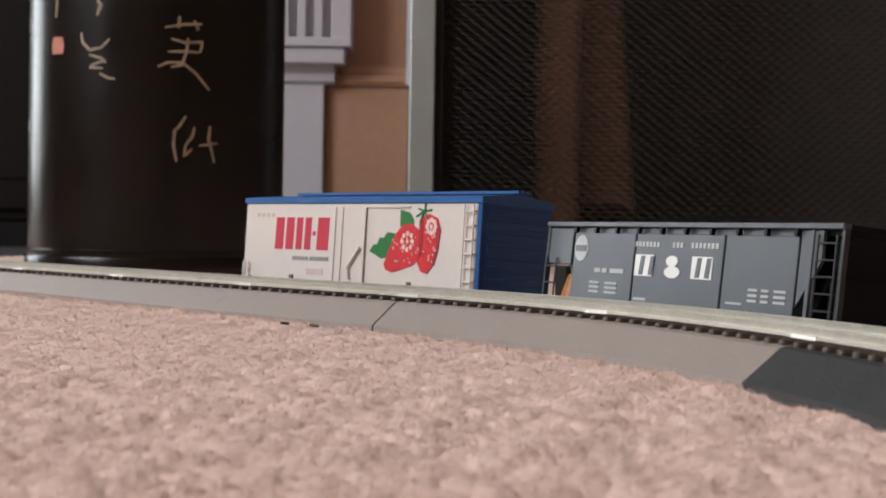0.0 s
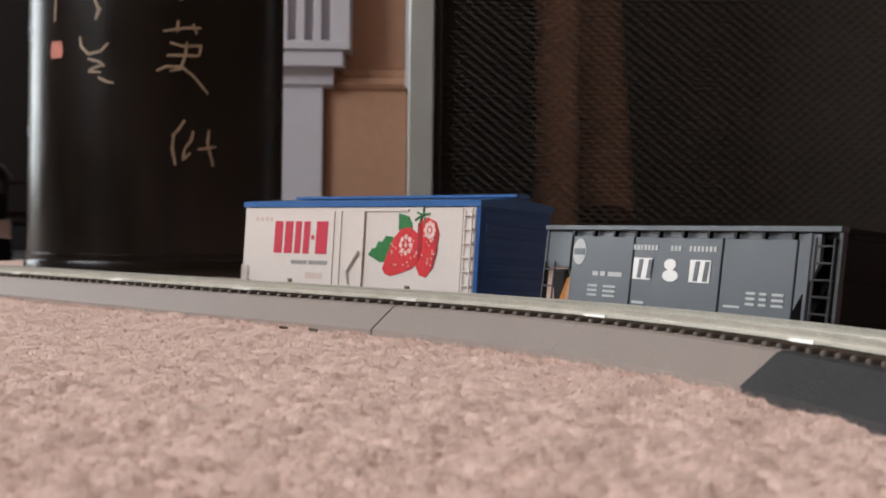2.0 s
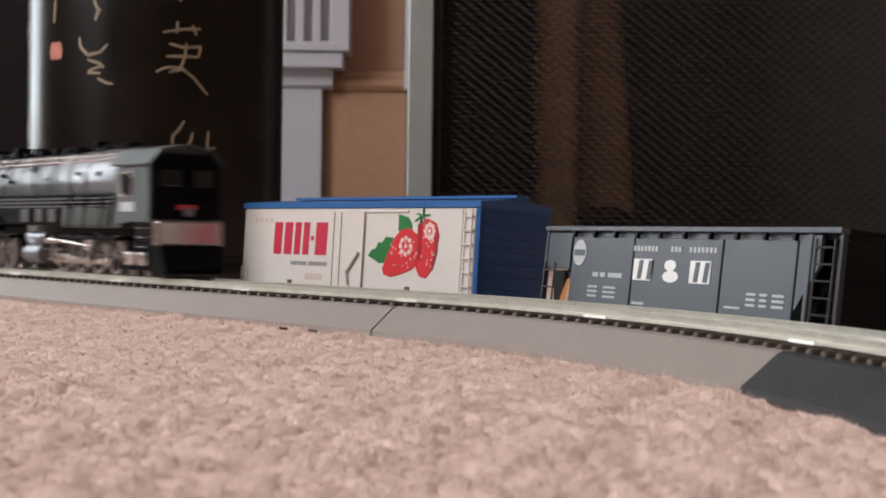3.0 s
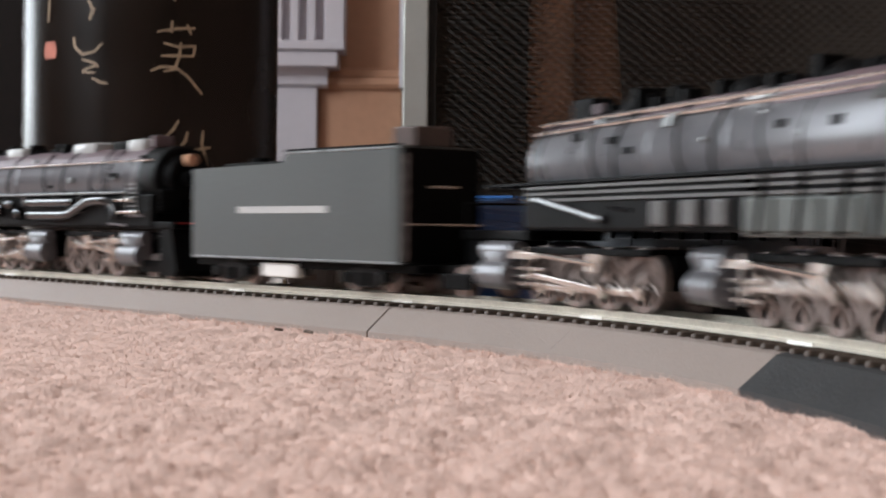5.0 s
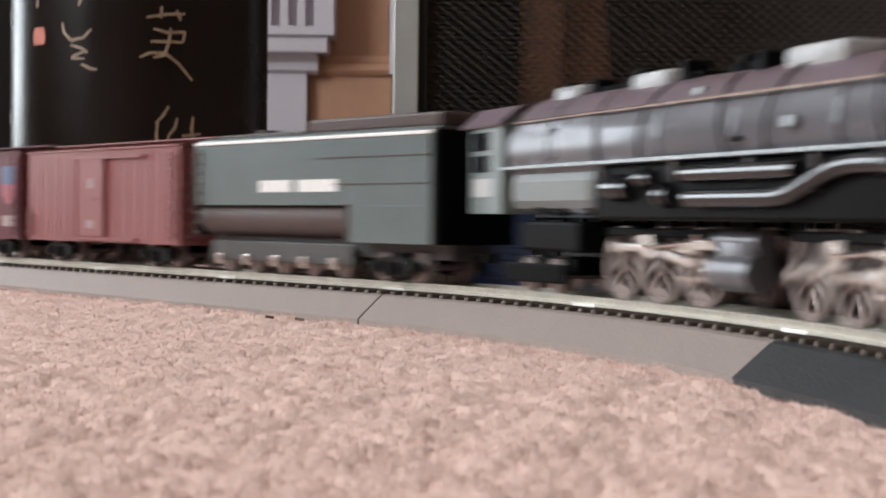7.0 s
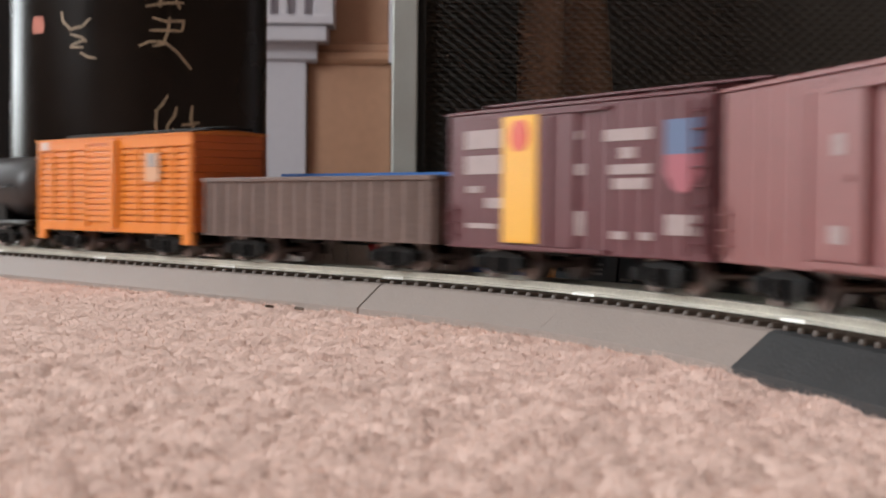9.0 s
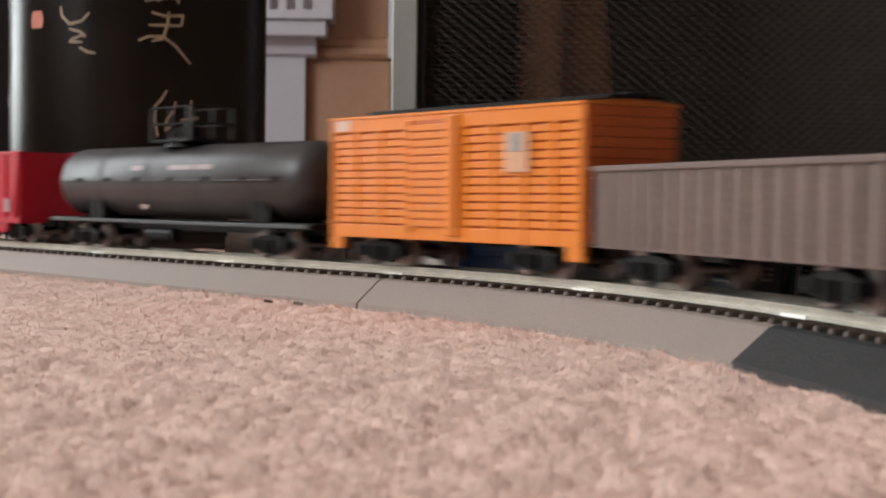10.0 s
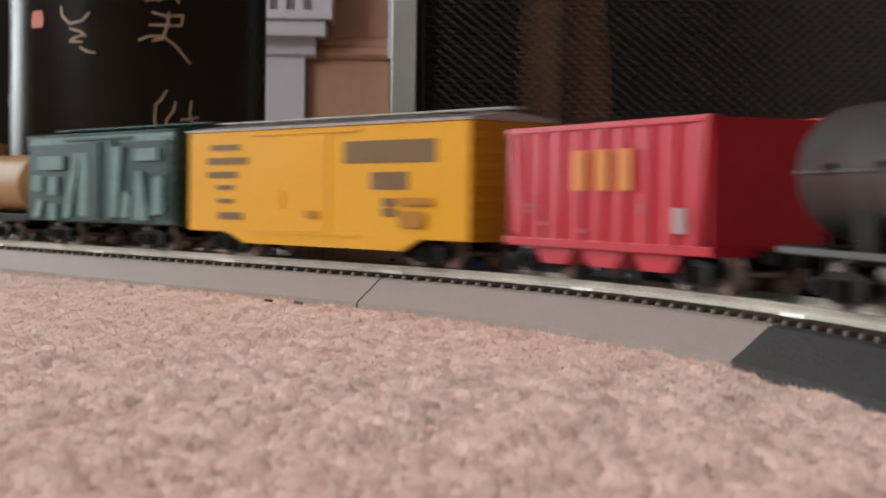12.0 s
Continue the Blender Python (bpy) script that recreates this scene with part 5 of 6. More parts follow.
def green_boxcar():
    L, W, z0, z1 = 0.137, 0.034, 0.0105, 0.0475
    root = thing("boxcar", "dark green model boxcar with large pale green print", "model rail car", "cars of the train")
    boxcar_shell(root, L, W, z0, z1, GREEN, GREEN)
    y = -W / 2
    part("side_band", flat(bar(-L / 2 + 0.001, L / 2 - 0.001, 0.0440, 0.0472), y), PALE_GREEN, root, "pale green upper band")
    part("door", Shape().box(-0.0060, 0.0180, y - 0.0010, y + 0.0004, 0.0115, z1 - 0.0022, 0.0003), GREEN, root)
    parts("door_bar", Shape().box(-0.030, 0.034, y - 0.0014, y + 0.0002, z1 - 0.0022, z1 - 0.0014).box(0.0040, 0.0056, y - 0.0018, y - 0.0006, 0.012, z1 - 0.003), GREEN, root)
    s = Shape()
    for poly in ([(-0.0300, 0.0120), (-0.0230, 0.0120), (-0.0140, 0.0400), (-0.0190, 0.0400)], [(-0.0150, 0.0130), (-0.0060, 0.0130), (-0.0060, 0.0400), (-0.0130, 0.0400)], [(0.0150, 0.0130), (0.0210, 0.0130), (0.0250, 0.0420), (0.0160, 0.0420)],
                 [(0.0350, 0.0120), (0.0480, 0.0120), (0.0420, 0.0320), (0.0380, 0.0320)], bar(-0.056, -0.030, 0.0330, 0.0390), bar(-0.046, -0.036, 0.0220, 0.0300), bar(0.036, 0.056, 0.0360, 0.0410), bar(-0.045, -0.037, 0.0110, 0.0180),
                 [(-0.0630, 0.0240), (-0.0520, 0.0230), (-0.0500, 0.0300), (-0.0610, 0.0310)], [(-0.0620, 0.0120), (-0.0540, 0.0120), (-0.0500, 0.0190), (-0.0560, 0.0200)], [(0.0240, 0.0130), (0.0320, 0.0130), (0.0330, 0.0220), (0.0270, 0.0240)], [(0.0500, 0.0140), (0.0600, 0.0150), (0.0590, 0.0300), (0.0530, 0.0290)]):
        s.prism(poly, y - 0.0012, y - 0.0003, "y")
    parts("lettering", s, PALE_GREEN, root, "large pale green print")
    part("ladder", ladder(0.0620, 0.0670, z0 + 0.002, z1 - 0.002, y, 8, -0.0012), GREEN, root)
    running_gear(root, L, z0)
    return enlist(root, -1.011, 0.046)


def tan_tank():
    L = 0.130
    root = thing("tank_car", "tan model tank car on a black frame", "model rail car", "cars of the train")
    part("tank", Shape().tube((-0.062, 0, 0.0270), (0.062, 0, 0.0270), 0.0140, n=28).tube((0.062, 0, 0.0270), (0.0655, 0, 0.0270), 0.0140, 0.0090, n=28).tube((-0.0655, 0, 0.0270), (-0.062, 0, 0.0270), 0.0090, 0.0140, n=28), TAN_PAINT, root, smooth=True)
    part("dome", Shape().tube((0, 0, 0.039), (0, 0, 0.047), 0.006, n=20), TAN_PAINT, root, smooth=True)
    part("frame", Shape().box(-L / 2 - 0.003, L / 2 + 0.003, -0.012, 0.012, 0.0090, 0.0130, 0.0004), BLACK, root, "black frame")
    for way in (-1, 1):
        truck(root, way * 0.042)
        coupler(root, way * (L / 2 + 0.001), way)
    return enlist(root, -1.160, 0.042)


# ---------------------------------------------------------------- engines
SPIN = []  # driver wheelsets and rods: object, base place, radius, kind, crank angle


def driver_mesh(rad):
    s = Shape().tube((0, -0.0100, 0), (0, 0.0100, 0), 0.0016)
    for sg in (-1, 1):
        a, b = sorted((sg * 0.0070, sg * 0.0094))
        n = 28
        ring = []
        for y in (a, b):
            for rr in (rad, rad * 0.82):
                ring += [(rr * math.cos(2 * math.pi * i / n), y, rr * math.sin(2 * math.pi * i / n)) for i in range(n)]
        f = []
        for i in range(n):
            j = (i + 1) % n
            f += [(i, j, 2 * n + j, 2 * n + i), (n + i, 3 * n + i, 3 * n + j, n + j), (i, n + i, n + j, j), (2 * n + i, 2 * n + j, 3 * n + j, 3 * n + i)]
        s.add(ring, f)
        for k in range(10):
            q = 2 * math.pi * k / 10
            s.tube((0, sg * 0.0082, 0), (rad * 0.85 * math.cos(q), sg * 0.0082, rad * 0.85 * math.sin(q)), 0.0006, n=5, caps=False)
        s.tube((0, a, 0), (0, b, 0), rad * 0.26, n=14)
        s.tube((rad * 0.45, sg * 0.0080, 0), (rad * 0.45, sg * 0.0112, 0), 0.0011, n=8)
        s.prism([(-rad * 0.8 * math.cos(q), rad * 0.8 * math.sin(q)) for q in np.linspace(-0.7, 0.7, 7)], a + 0.0002, b - 0.0002, "y")
    return s.mesh("driver_wheelset", WHEEL)


def engine_set(root, x0, count, rad, gap, way, phase):
    """One set of driving wheels with its frame, cylinders, rods and valve gear. way: where the cylinders stand."""
    long = gap * (count - 1)
    frame_s = Shape().box(x0 - long / 2 - rad, x0 + long / 2 + rad, -0.0060, 0.0060, rad * 0.7, rad * 1.75, 0.0004)
    frame_s.box(x0 - long / 2 - rad * 0.6, x0 + long / 2 + rad * 0.6, -0.0115, 0.0115, rad * 1.72, rad * 1.95, 0.0004)
    fr = part("engine_frame", frame_s, ENGINE_BLACK, root, "black engine frame")
    me = driver_mesh(rad)
    for i in range(count):
        w = new("driver_wheelset", me)
        w.parent = fr
        SPIN.append((w, (x0 - long / 2 + i * gap, 0, rad), rad, "wheel", phase))
    cx = x0 + way * (long / 2 + rad + 0.0125)
    for sg in (-1, 1):
        c = Shape().tube((cx - 0.0085, sg * 0.0128, rad * 0.95), (cx + 0.0085, sg * 0.0128, rad * 0.95), 0.0044, n=18)
        c.tube((cx - 0.0095, sg * 0.0120, rad * 0.95 + 0.0072), (cx + 0.0095, sg * 0.0120, rad * 0.95 + 0.0072), 0.0030, n=16)
        c.box(cx - 0.0070, cx + 0.0070, min(sg * 0.008, sg * 0.0150), max(sg * 0.008, sg * 0.0150), rad * 0.95, rad * 0.95 + 0.0072, 0.0004)
        part("cylinder", c, ENGINE_GREY, fr, "grey steam cylinder", smooth=True)
        for dz in (-0.0022, 0.0022):
            g = Shape().box(min(cx - way * 0.009, cx - way * 0.026), max(cx - way * 0.009, cx - way * 0.026), sg * 0.0128 - 0.0006, sg * 0.0128 + 0.0006, rad * 0.95 + dz - 0.0005, rad * 0.95 + dz + 0.0005)
            part("slide_bar", g, STEEL, fr, "bright slide bar")
        part("piston_rod", Shape().tube((cx - way * 0.009, sg * 0.0128, rad * 0.95), (cx - way * 0.020, sg * 0.0128, rad * 0.95), 0.0006, n=8), STEEL, fr, "bright piston rod")
        yr = sg * 0.0116
        rod = Shape().box(-long / 2 - 0.0018, long / 2 + 0.0018, yr - 0.0005, yr + 0.0005, -0.0009, 0.0009, 0.0002)
        for i in range(count):
            rod.tube((-long / 2 + i * gap, yr - 0.0008, 0), (-long / 2 + i * gap, yr + 0.0008, 0), 0.0018, n=12)
        o = part("side_rod", rod, STEEL, fr, "bright side rod")
        SPIN.append((o, (x0, 0, rad), rad, "rod", phase + (math.pi / 2 if sg > 0 else 0)))
        mx = x0 - way * gap * (0.5 if count % 2 == 0 else 0)
        reach = abs(cx - way * 0.018 - mx)
        main = Shape().box(min(0, way * reach), max(0, way * reach), yr + sg * 0.0012 - 0.0005, yr + sg * 0.0012 + 0.0005, -0.0008, 0.0008, 0.0002)
        main.tube((0, yr + sg * 0.0006, 0), (0, yr + sg * 0.0020, 0), 0.0019, n=12).tube((way * reach, yr + sg * 0.0006, 0), (way * reach, yr + sg * 0.0020, 0), 0.0016, n=12)
        o = part("main_rod", main, STEEL, fr, "bright main rod")
        SPIN.append((o, (mx, 0, rad), rad, "main", (phase + (math.pi / 2 if sg > 0 else 0), way * reach)))
        v = Shape().prism([(mx - way * 0.004, rad * 1.75), (mx + way * 0.003, rad * 1.80), (mx + way * 0.005, rad * 1.25), (mx - way * 0.001, rad * 1.15)], sg * 0.0134 - 0.0006, sg * 0.0134 + 0.0006, "y")
        v.tube((mx, sg * 0.0140, rad * 1.45), (cx - way * 0.009, sg * 0.0138, rad * 0.95 + 0.0072), 0.0006, n=6)
        v.tube((cx - way * 0.018, sg * 0.0140, rad * 0.95 + 0.0085), (cx - way * 0.019, sg * 0.0140, rad * 0.55), 0.0006, n=6)
        v.box(min(cx - way * 0.008, cx - way * 0.024), max(cx - way * 0.008, cx - way * 0.024), sg * 0.0138 - 0.0006, sg * 0.0138 + 0.0006, rad * 0.95 + 0.0050, rad * 0.95 + 0.0066)
        part("valve_gear", v, STEEL, fr, "bright valve gear")
    SWIVEL.append((fr, x0, long / 2, Matrix.Translation((-x0, 0, 0))))
    return fr


def lead_truck(root, x, wheels, rad, label):
    s = Shape().box(x - 0.008 * wheels, x + 0.008 * wheels, -0.0085, 0.0085, rad * 0.9, rad * 1.7, 0.0004)
    for sg in (-1, 1):
        s.box(x - 0.008 * wheels, x + 0.008 * wheels, sg * 0.0118 - 0.0008, sg * 0.0118 + 0.0008, rad * 0.5, rad * 1.4, 0.0004)
    t = part("pony_truck", s, ENGINE_BLACK, root, label)
    for i in range(wheels):
        w = new("wheelset", WHEELSET)
        w.parent = t
        w.matrix_basis = pose(x + (i - (wheels - 1) / 2) * 0.0145, 0, 0.0052)
    SWIVEL.append((t, x, 0.008, Matrix.Translation((-x, 0, 0))))
    return t


def boiler_shape(stations, n=32):
    """Round stations (x, radius, middle height) joined into a barrel."""
    v = [(x, r * math.cos(2 * math.pi * i / n), c + r * math.sin(2 * math.pi * i / n)) for x, r, c in stations for i in range(n)]
    f = [(k * n + i, k * n + (i + 1) % n, (k + 1) * n + (i + 1) % n, (k + 1) * n + i) for k in range(len(stations) - 1) for i in range(n)]
    return Shape().add(v, f + [tuple(range(n)), tuple((len(stations) - 1) * n + i for i in range(n))])


def boiler_clutter(root, x0, x1, c, r, seed):
    """Pipes, plugs and small gear along a boiler's flank and top."""
    rng = random.Random(seed)
    for sg in (-1, 1):
        for i in range(7):
            x = x0 + (x1 - x0) * (i + rng.random() * 0.7) / 7
            pts = []
            for k in range(6):
                q = radians(62 - k * 17)
                pts.append((x + 0.0012 * k * (1 if i % 2 else -0.6), sg * (r + 0.0005) * math.cos(q), c + (r + 0.0005) * math.sin(q)))
            part("sand_pipe", Shape().pipe(pts, 0.00035, 5), ENGINE_BLACK, root, "thin dark sand pipe")
        for i in range(9):
            x = x0 + (x1 - x0) * rng.random()
            q = radians(rng.uniform(-8, 45))
            y, z = sg * (r + 0.0002) * math.cos(q), c + (r + 0.0002) * math.sin(q)
            w = rng.uniform(0.0008, 0.0020)
            part("boiler_fitting", Shape().box(x - w, x + w, y - 0.0008, y + 0.0008, z - w * 0.6, z + w * 0.6, 0.0002), ENGINE_BLACK if rng.random() < 0.6 else RUN_GREY, root)
        for i in range(6):
            x = x0 + (x1 - x0) * rng.random()
            z = rng.uniform(0.0225, 0.0325)
            l = rng.uniform(0.006, 0.020)
            part("side_pipe", Shape().tube((x, sg * 0.0142, z), (x + l, sg * 0.0142, z + rng.uniform(-0.003, 0.003)), rng.uniform(0.0004, 0.0009), n=6), ENGINE_GREY if rng.random() < 0.5 else ENGINE_BLACK, root)
    for i in range(10):
        x = x0 + (x1 - x0) * (i + rng.random()) / 10
        h = rng.uniform(0.0015, 0.0048)
        part("boiler_fitting", Shape().box(x - 0.0016, x + 0.0016, -0.0050 + rng.uniform(-0.002, 0.002), 0.0020, c + r - 0.0012, c + r + h, 0.0004), ENGINE_TOP if rng.random() < 0.25 else ENGINE_BLACK, root)


def cab_forward():
    root = thing("steam_engine", "grey and black model cab-forward steam engine, running cab first", "model locomotive", "engines of the train")
    part("boiler", boiler_shape([(-0.110, 0.0100, 0.0405), (-0.109, 0.0128, 0.0405), (-0.070, 0.0132, 0.0408), (-0.069, 0.0136, 0.0408), (0.010, 0.0138, 0.0410), (0.011, 0.0143, 0.0410), (0.078, 0.0146, 0.0412)]), ENGINE_GREY, root, "silver-grey boiler", smooth=True)
    part("smokebox_door", Shape().tube((-0.1135, 0, 0.0405), (-0.110, 0, 0.0405), 0.0085, 0.0100, n=24).tube((-0.115, 0, 0.0405), (-0.1135, 0, 0.0405), 0.003, n=12), ENGINE_BLACK, root, "black smokebox door", smooth=True)
    for x in (-0.069, -0.030, 0.011, 0.045):
        b = boiler_shape([(x - 0.0007, 0.0146 if x > 0 else 0.0139, 0.0409), (x + 0.0007, 0.0146 if x > 0 else 0.0139, 0.0409)])
        part("boiler_band", b, ENGINE_GREY, root)
    # firebox and running gear cover under the boiler
    part("firebox", Shape().box(0.020, 0.078, -0.0147, 0.0147, 0.0205, 0.0300, 0.0008), FIREBOX_DARK, root, "green-grey firebox side")
    for x0, x1 in ((0.022, 0.034), (0.036, 0.052), (0.054, 0.066)):
        for sg in (-1, 1):
            part("firebox_panel", Shape().box(x0, x1, sg * 0.0150 - 0.0006, sg * 0.0150 + 0.0006, 0.0215, 0.0288, 0.0005), FIREBOX_DARK, root)
    for x in (0.028, 0.044, 0.060, 0.071):
        part("stay_pipe", Shape().tube((x, -0.0158, 0.0210), (x + 0.003, -0.0158, 0.0340), 0.0006, n=8), ENGINE_BLACK, root, "black upright pipe")
    r = Shape()
    for z in (0.0335, 0.0318, 0.0300):
        r.box(-0.105, 0.076, -0.0154, -0.0145, z - 0.0004, z + 0.0004).box(-0.105, 0.076, 0.0145, 0.0154, z - 0.0004, z + 0.0004)
    parts("side_pipe", r, RUN_DARK, root, "black side piping")
    part("underbelly", Shape().box(-0.110, 0.0205, -0.0143, 0.0143, 0.0215, 0.0346, 0.001), ENGINE_BLACK, root, "black underbelly")
    part("running_board", Shape().box(-0.140, 0.080, -0.0155, 0.0155, 0.0345, 0.0353), ENGINE_BLACK, root, "black running board")
    for yy in (-0.0140, 0.0140):
        h = Shape().tube((-0.108, yy * 0.62, 0.0520), (0.082, yy * 0.62, 0.0526), 0.0007, n=6).tube((-0.108, yy * 0.78, 0.0494), (0.076, yy * 0.78, 0.0506), 0.0006, n=6)
        parts("handrail", h, STEEL, root, "bright handrail")
    for x in (-0.060, 0.000, 0.040):
        part("sand_dome", Shape().add(*_dome(x, 0.0535, 0.0060, 0.0050)), ENGINE_BLACK, root, "black sand dome", smooth=True)
    part("smokestack", Shape().box(-0.098, -0.084, -0.0042, 0.0042, 0.0520, 0.0590, 0.0008), ENGINE_BLACK, root, "black double stack")
    k = Shape()
    for x in (-0.076, -0.048, 0.018, 0.030, 0.056, 0.066):
        k.tube((x, -0.003, 0.053), (x, -0.003, 0.0575), 0.0010, n=8).box(x + 0.003, x + 0.006, -0.005, 0.003, 0.053, 0.0562, 0.0004)
    parts("roof_fitting", k, ENGINE_BLACK, root, "small black boiler-top fittings")
    s = Shape()
    for x, z in ((-0.050, 0.0450), (-0.040, 0.0420), (0.035, 0.0445)):
        s.box(x - 0.0016, x + 0.0016, -0.0146, -0.0125, z - 0.0009, z + 0.0009, 0.0003)
    parts("washout_plug", s, ENGINE_BLACK, root, "dark washout plugs")
    # warm overhead light painted on the barrel's upper half, and a pipe that slopes down along the dark belly
    top = boiler_shape([(-0.108, 0.0131, 0.0406), (0.010, 0.0141, 0.0411), (0.077, 0.0149, 0.0413)])
    top.f = [f for f in top.f if len(f) == 4 and min(top.v[i][2] for i in f) > 0.0480]
    part("boiler_top", top, ENGINE_TOP, root, "grey boiler top, pinkish overhead light painted in", smooth=True)
    for sg in (-1, 1):
        part("steam_pipe", Shape().tube((-0.098, sg * 0.0152, 0.0305), (-0.052, sg * 0.0152, 0.0245), 0.0012, n=10), GLOSS_BLACK, root, "glossy sloping pipe", smooth=True)
        for x in (-0.020, -0.004, 0.010):
            part("belly_box", Shape().box(x - 0.004, x + 0.004, sg * 0.0146 - 0.0010, sg * 0.0146 + 0.0010, 0.0228, 0.0290, 0.0006), RUN_DARK, root, "dark grey belly box")
    # cab with side window, dark front
    c = Shape().prism([(-0.0165, 0.0232), (0.0165, 0.0232), (0.0165, 0.0470), (0.0110, 0.0525), (0.0, 0.0545), (-0.0110, 0.0525), (-0.0165, 0.0470)], 0.078, 0.108)
    part("cab", c, TENDER_GREY, root, "grey cab")
    part("cab_roof", Shape().prism([(-0.0176, 0.0466), (-0.0118, 0.0526), (0.0, 0.0547), (0.0118, 0.0526), (0.0176, 0.0466), (0.0178, 0.0474), (0.0120, 0.0536), (0.0, 0.0558), (-0.0120, 0.0536), (-0.0178, 0.0474)], 0.074, 0.1105), TENDER_GREY, root, "grey curved cab roof")
    for sg in (-1, 1):
        part("window", Shape().box(0.0840, 0.0925, min(sg * 0.0160, sg * 0.0168), max(sg * 0.0160, sg * 0.0168), 0.0345, 0.0435), GLASS_DARK, root, "dark cab side window")
    f = Shape().box(0.0832, 0.0933, -0.0170, -0.0164, 0.0338, 0.0346).box(0.0832, 0.0933, -0.0170, -0.0164, 0.0434, 0.0442).box(0.0925, 0.0937, -0.0170, -0.0164, 0.0338, 0.0442).box(0.0828, 0.0840, -0.0170, -0.0164, 0.0338, 0.0442)
    part("window_frame", f, STEEL, root, "bright window frame")
    part("number_panel", Shape().box(0.0825, 0.0950, -0.0168, -0.0163, 0.0275, 0.0315), DIM_INK, root, "pale number panel")
    part("front_wall", Shape().prism([(-0.0155, 0.0245), (0.0155, 0.0245), (0.0155, 0.0465), (0.0105, 0.0515), (-0.0105, 0.0515), (-0.0155, 0.0465)], 0.108, 0.1100), ENGINE_BLACK, root, "black cab front")
    part("window", Shape().box(0.1098, 0.1104, -0.0130, -0.0030, 0.0380, 0.0450, 0.0003), GLASS_DARK, root, "dark windscreen")
    part("window", Shape().box(0.1098, 0.1104, 0.0030, 0.0130, 0.0380, 0.0450, 0.0003), GLASS_DARK, root, "dark windscreen")
    part("headlight", Shape().tube((0.109, 0, 0.0275), (0.113, 0, 0.0275), 0.0020, n=14), ENGINE_GREY, root, "small headlight", smooth=True)
    part("red_plate", Shape().box(0.1100, 0.1105, -0.0045, 0.0045, 0.0285, 0.0305), RED_SPOT, root, "small red plate")
    part("pilot_sheet", Shape().box(0.1080, 0.1140, -0.0155, 0.0155, 0.0132, 0.0240, 0.0012), PILOT, root, "glossy pilot sheet")
    part("pilot", Shape().prism([(0.104, 0.0132), (0.1145, 0.0132), (0.1180, 0.0040), (0.1160, 0.0018), (0.104, 0.0018)], -0.0140, 0.0140, "y"), ENGINE_BLACK, root, "black pilot")
    st = ladder(0.098, 0.105, 0.0070, 0.0225, -0.0165, 4, 0.0)
    part("cab_steps", st, ENGINE_GREY, root, "grey cab steps")
    part("rear_deck", Shape().box(-0.165, -0.110, -0.0130, 0.0130, 0.0185, 0.0215, 0.0005).box(-0.163, -0.150, -0.0120, 0.0120, 0.0040, 0.0190, 0.0005), ENGINE_BLACK, root, "black rear deck")
    part("deck_rail", Shape().pipe([(-0.163, -0.0125, 0.0215), (-0.163, -0.0125, 0.0300), (-0.163, 0.0125, 0.0300), (-0.163, 0.0125, 0.0215)], 0.0005, 6), ENGINE_BLACK, root, "thin black deck rail")
    engine_set(root, 0.038, 4, 0.0086, 0.0176, -1, 0.3)
    engine_set(root, -0.078, 4, 0.0086, 0.0176, -1, 1.7)
    lead_truck(root, 0.088, 2, 0.0055, "black leading truck")
    lead_truck(root, -0.150, 1, 0.0055, "black trailing truck")
    for x in (0.087, 0.0985):
        part("journal_box", Shape().box(x - 0.004, x + 0.004, -0.0150, -0.0120, 0.0050, 0.0105, 0.0006), STEEL, root, "bright journal box")
    boiler_clutter(root, -0.100, 0.070, 0.0409, 0.0140, 3)
    return enlist(root, 1.0105, (0.100, 0.072))


def _dome(x, z, r, h, n=16):
    v, f = [], []
    for k in range(5):
        q = k / 4 * math.pi / 2
        for i in range(n):
            a = 2 * math.pi * i / n
            v.append((x + r * math.cos(q) * math.cos(a), r * math.cos(q) * math.sin(a), z + h * math.sin(q) if k else z - 0.002))
    for k in range(4):
        f += [(k * n + i, k * n + (i + 1) % n, (k + 1) * n + (i + 1) % n, (k + 1) * n + i) for i in range(n)]
    return v, f


PILOT = material("glossy_pilot_paint", (0.34, 0.30, 0.29), 0.16, 0.75, vary=0.05, scale=60)


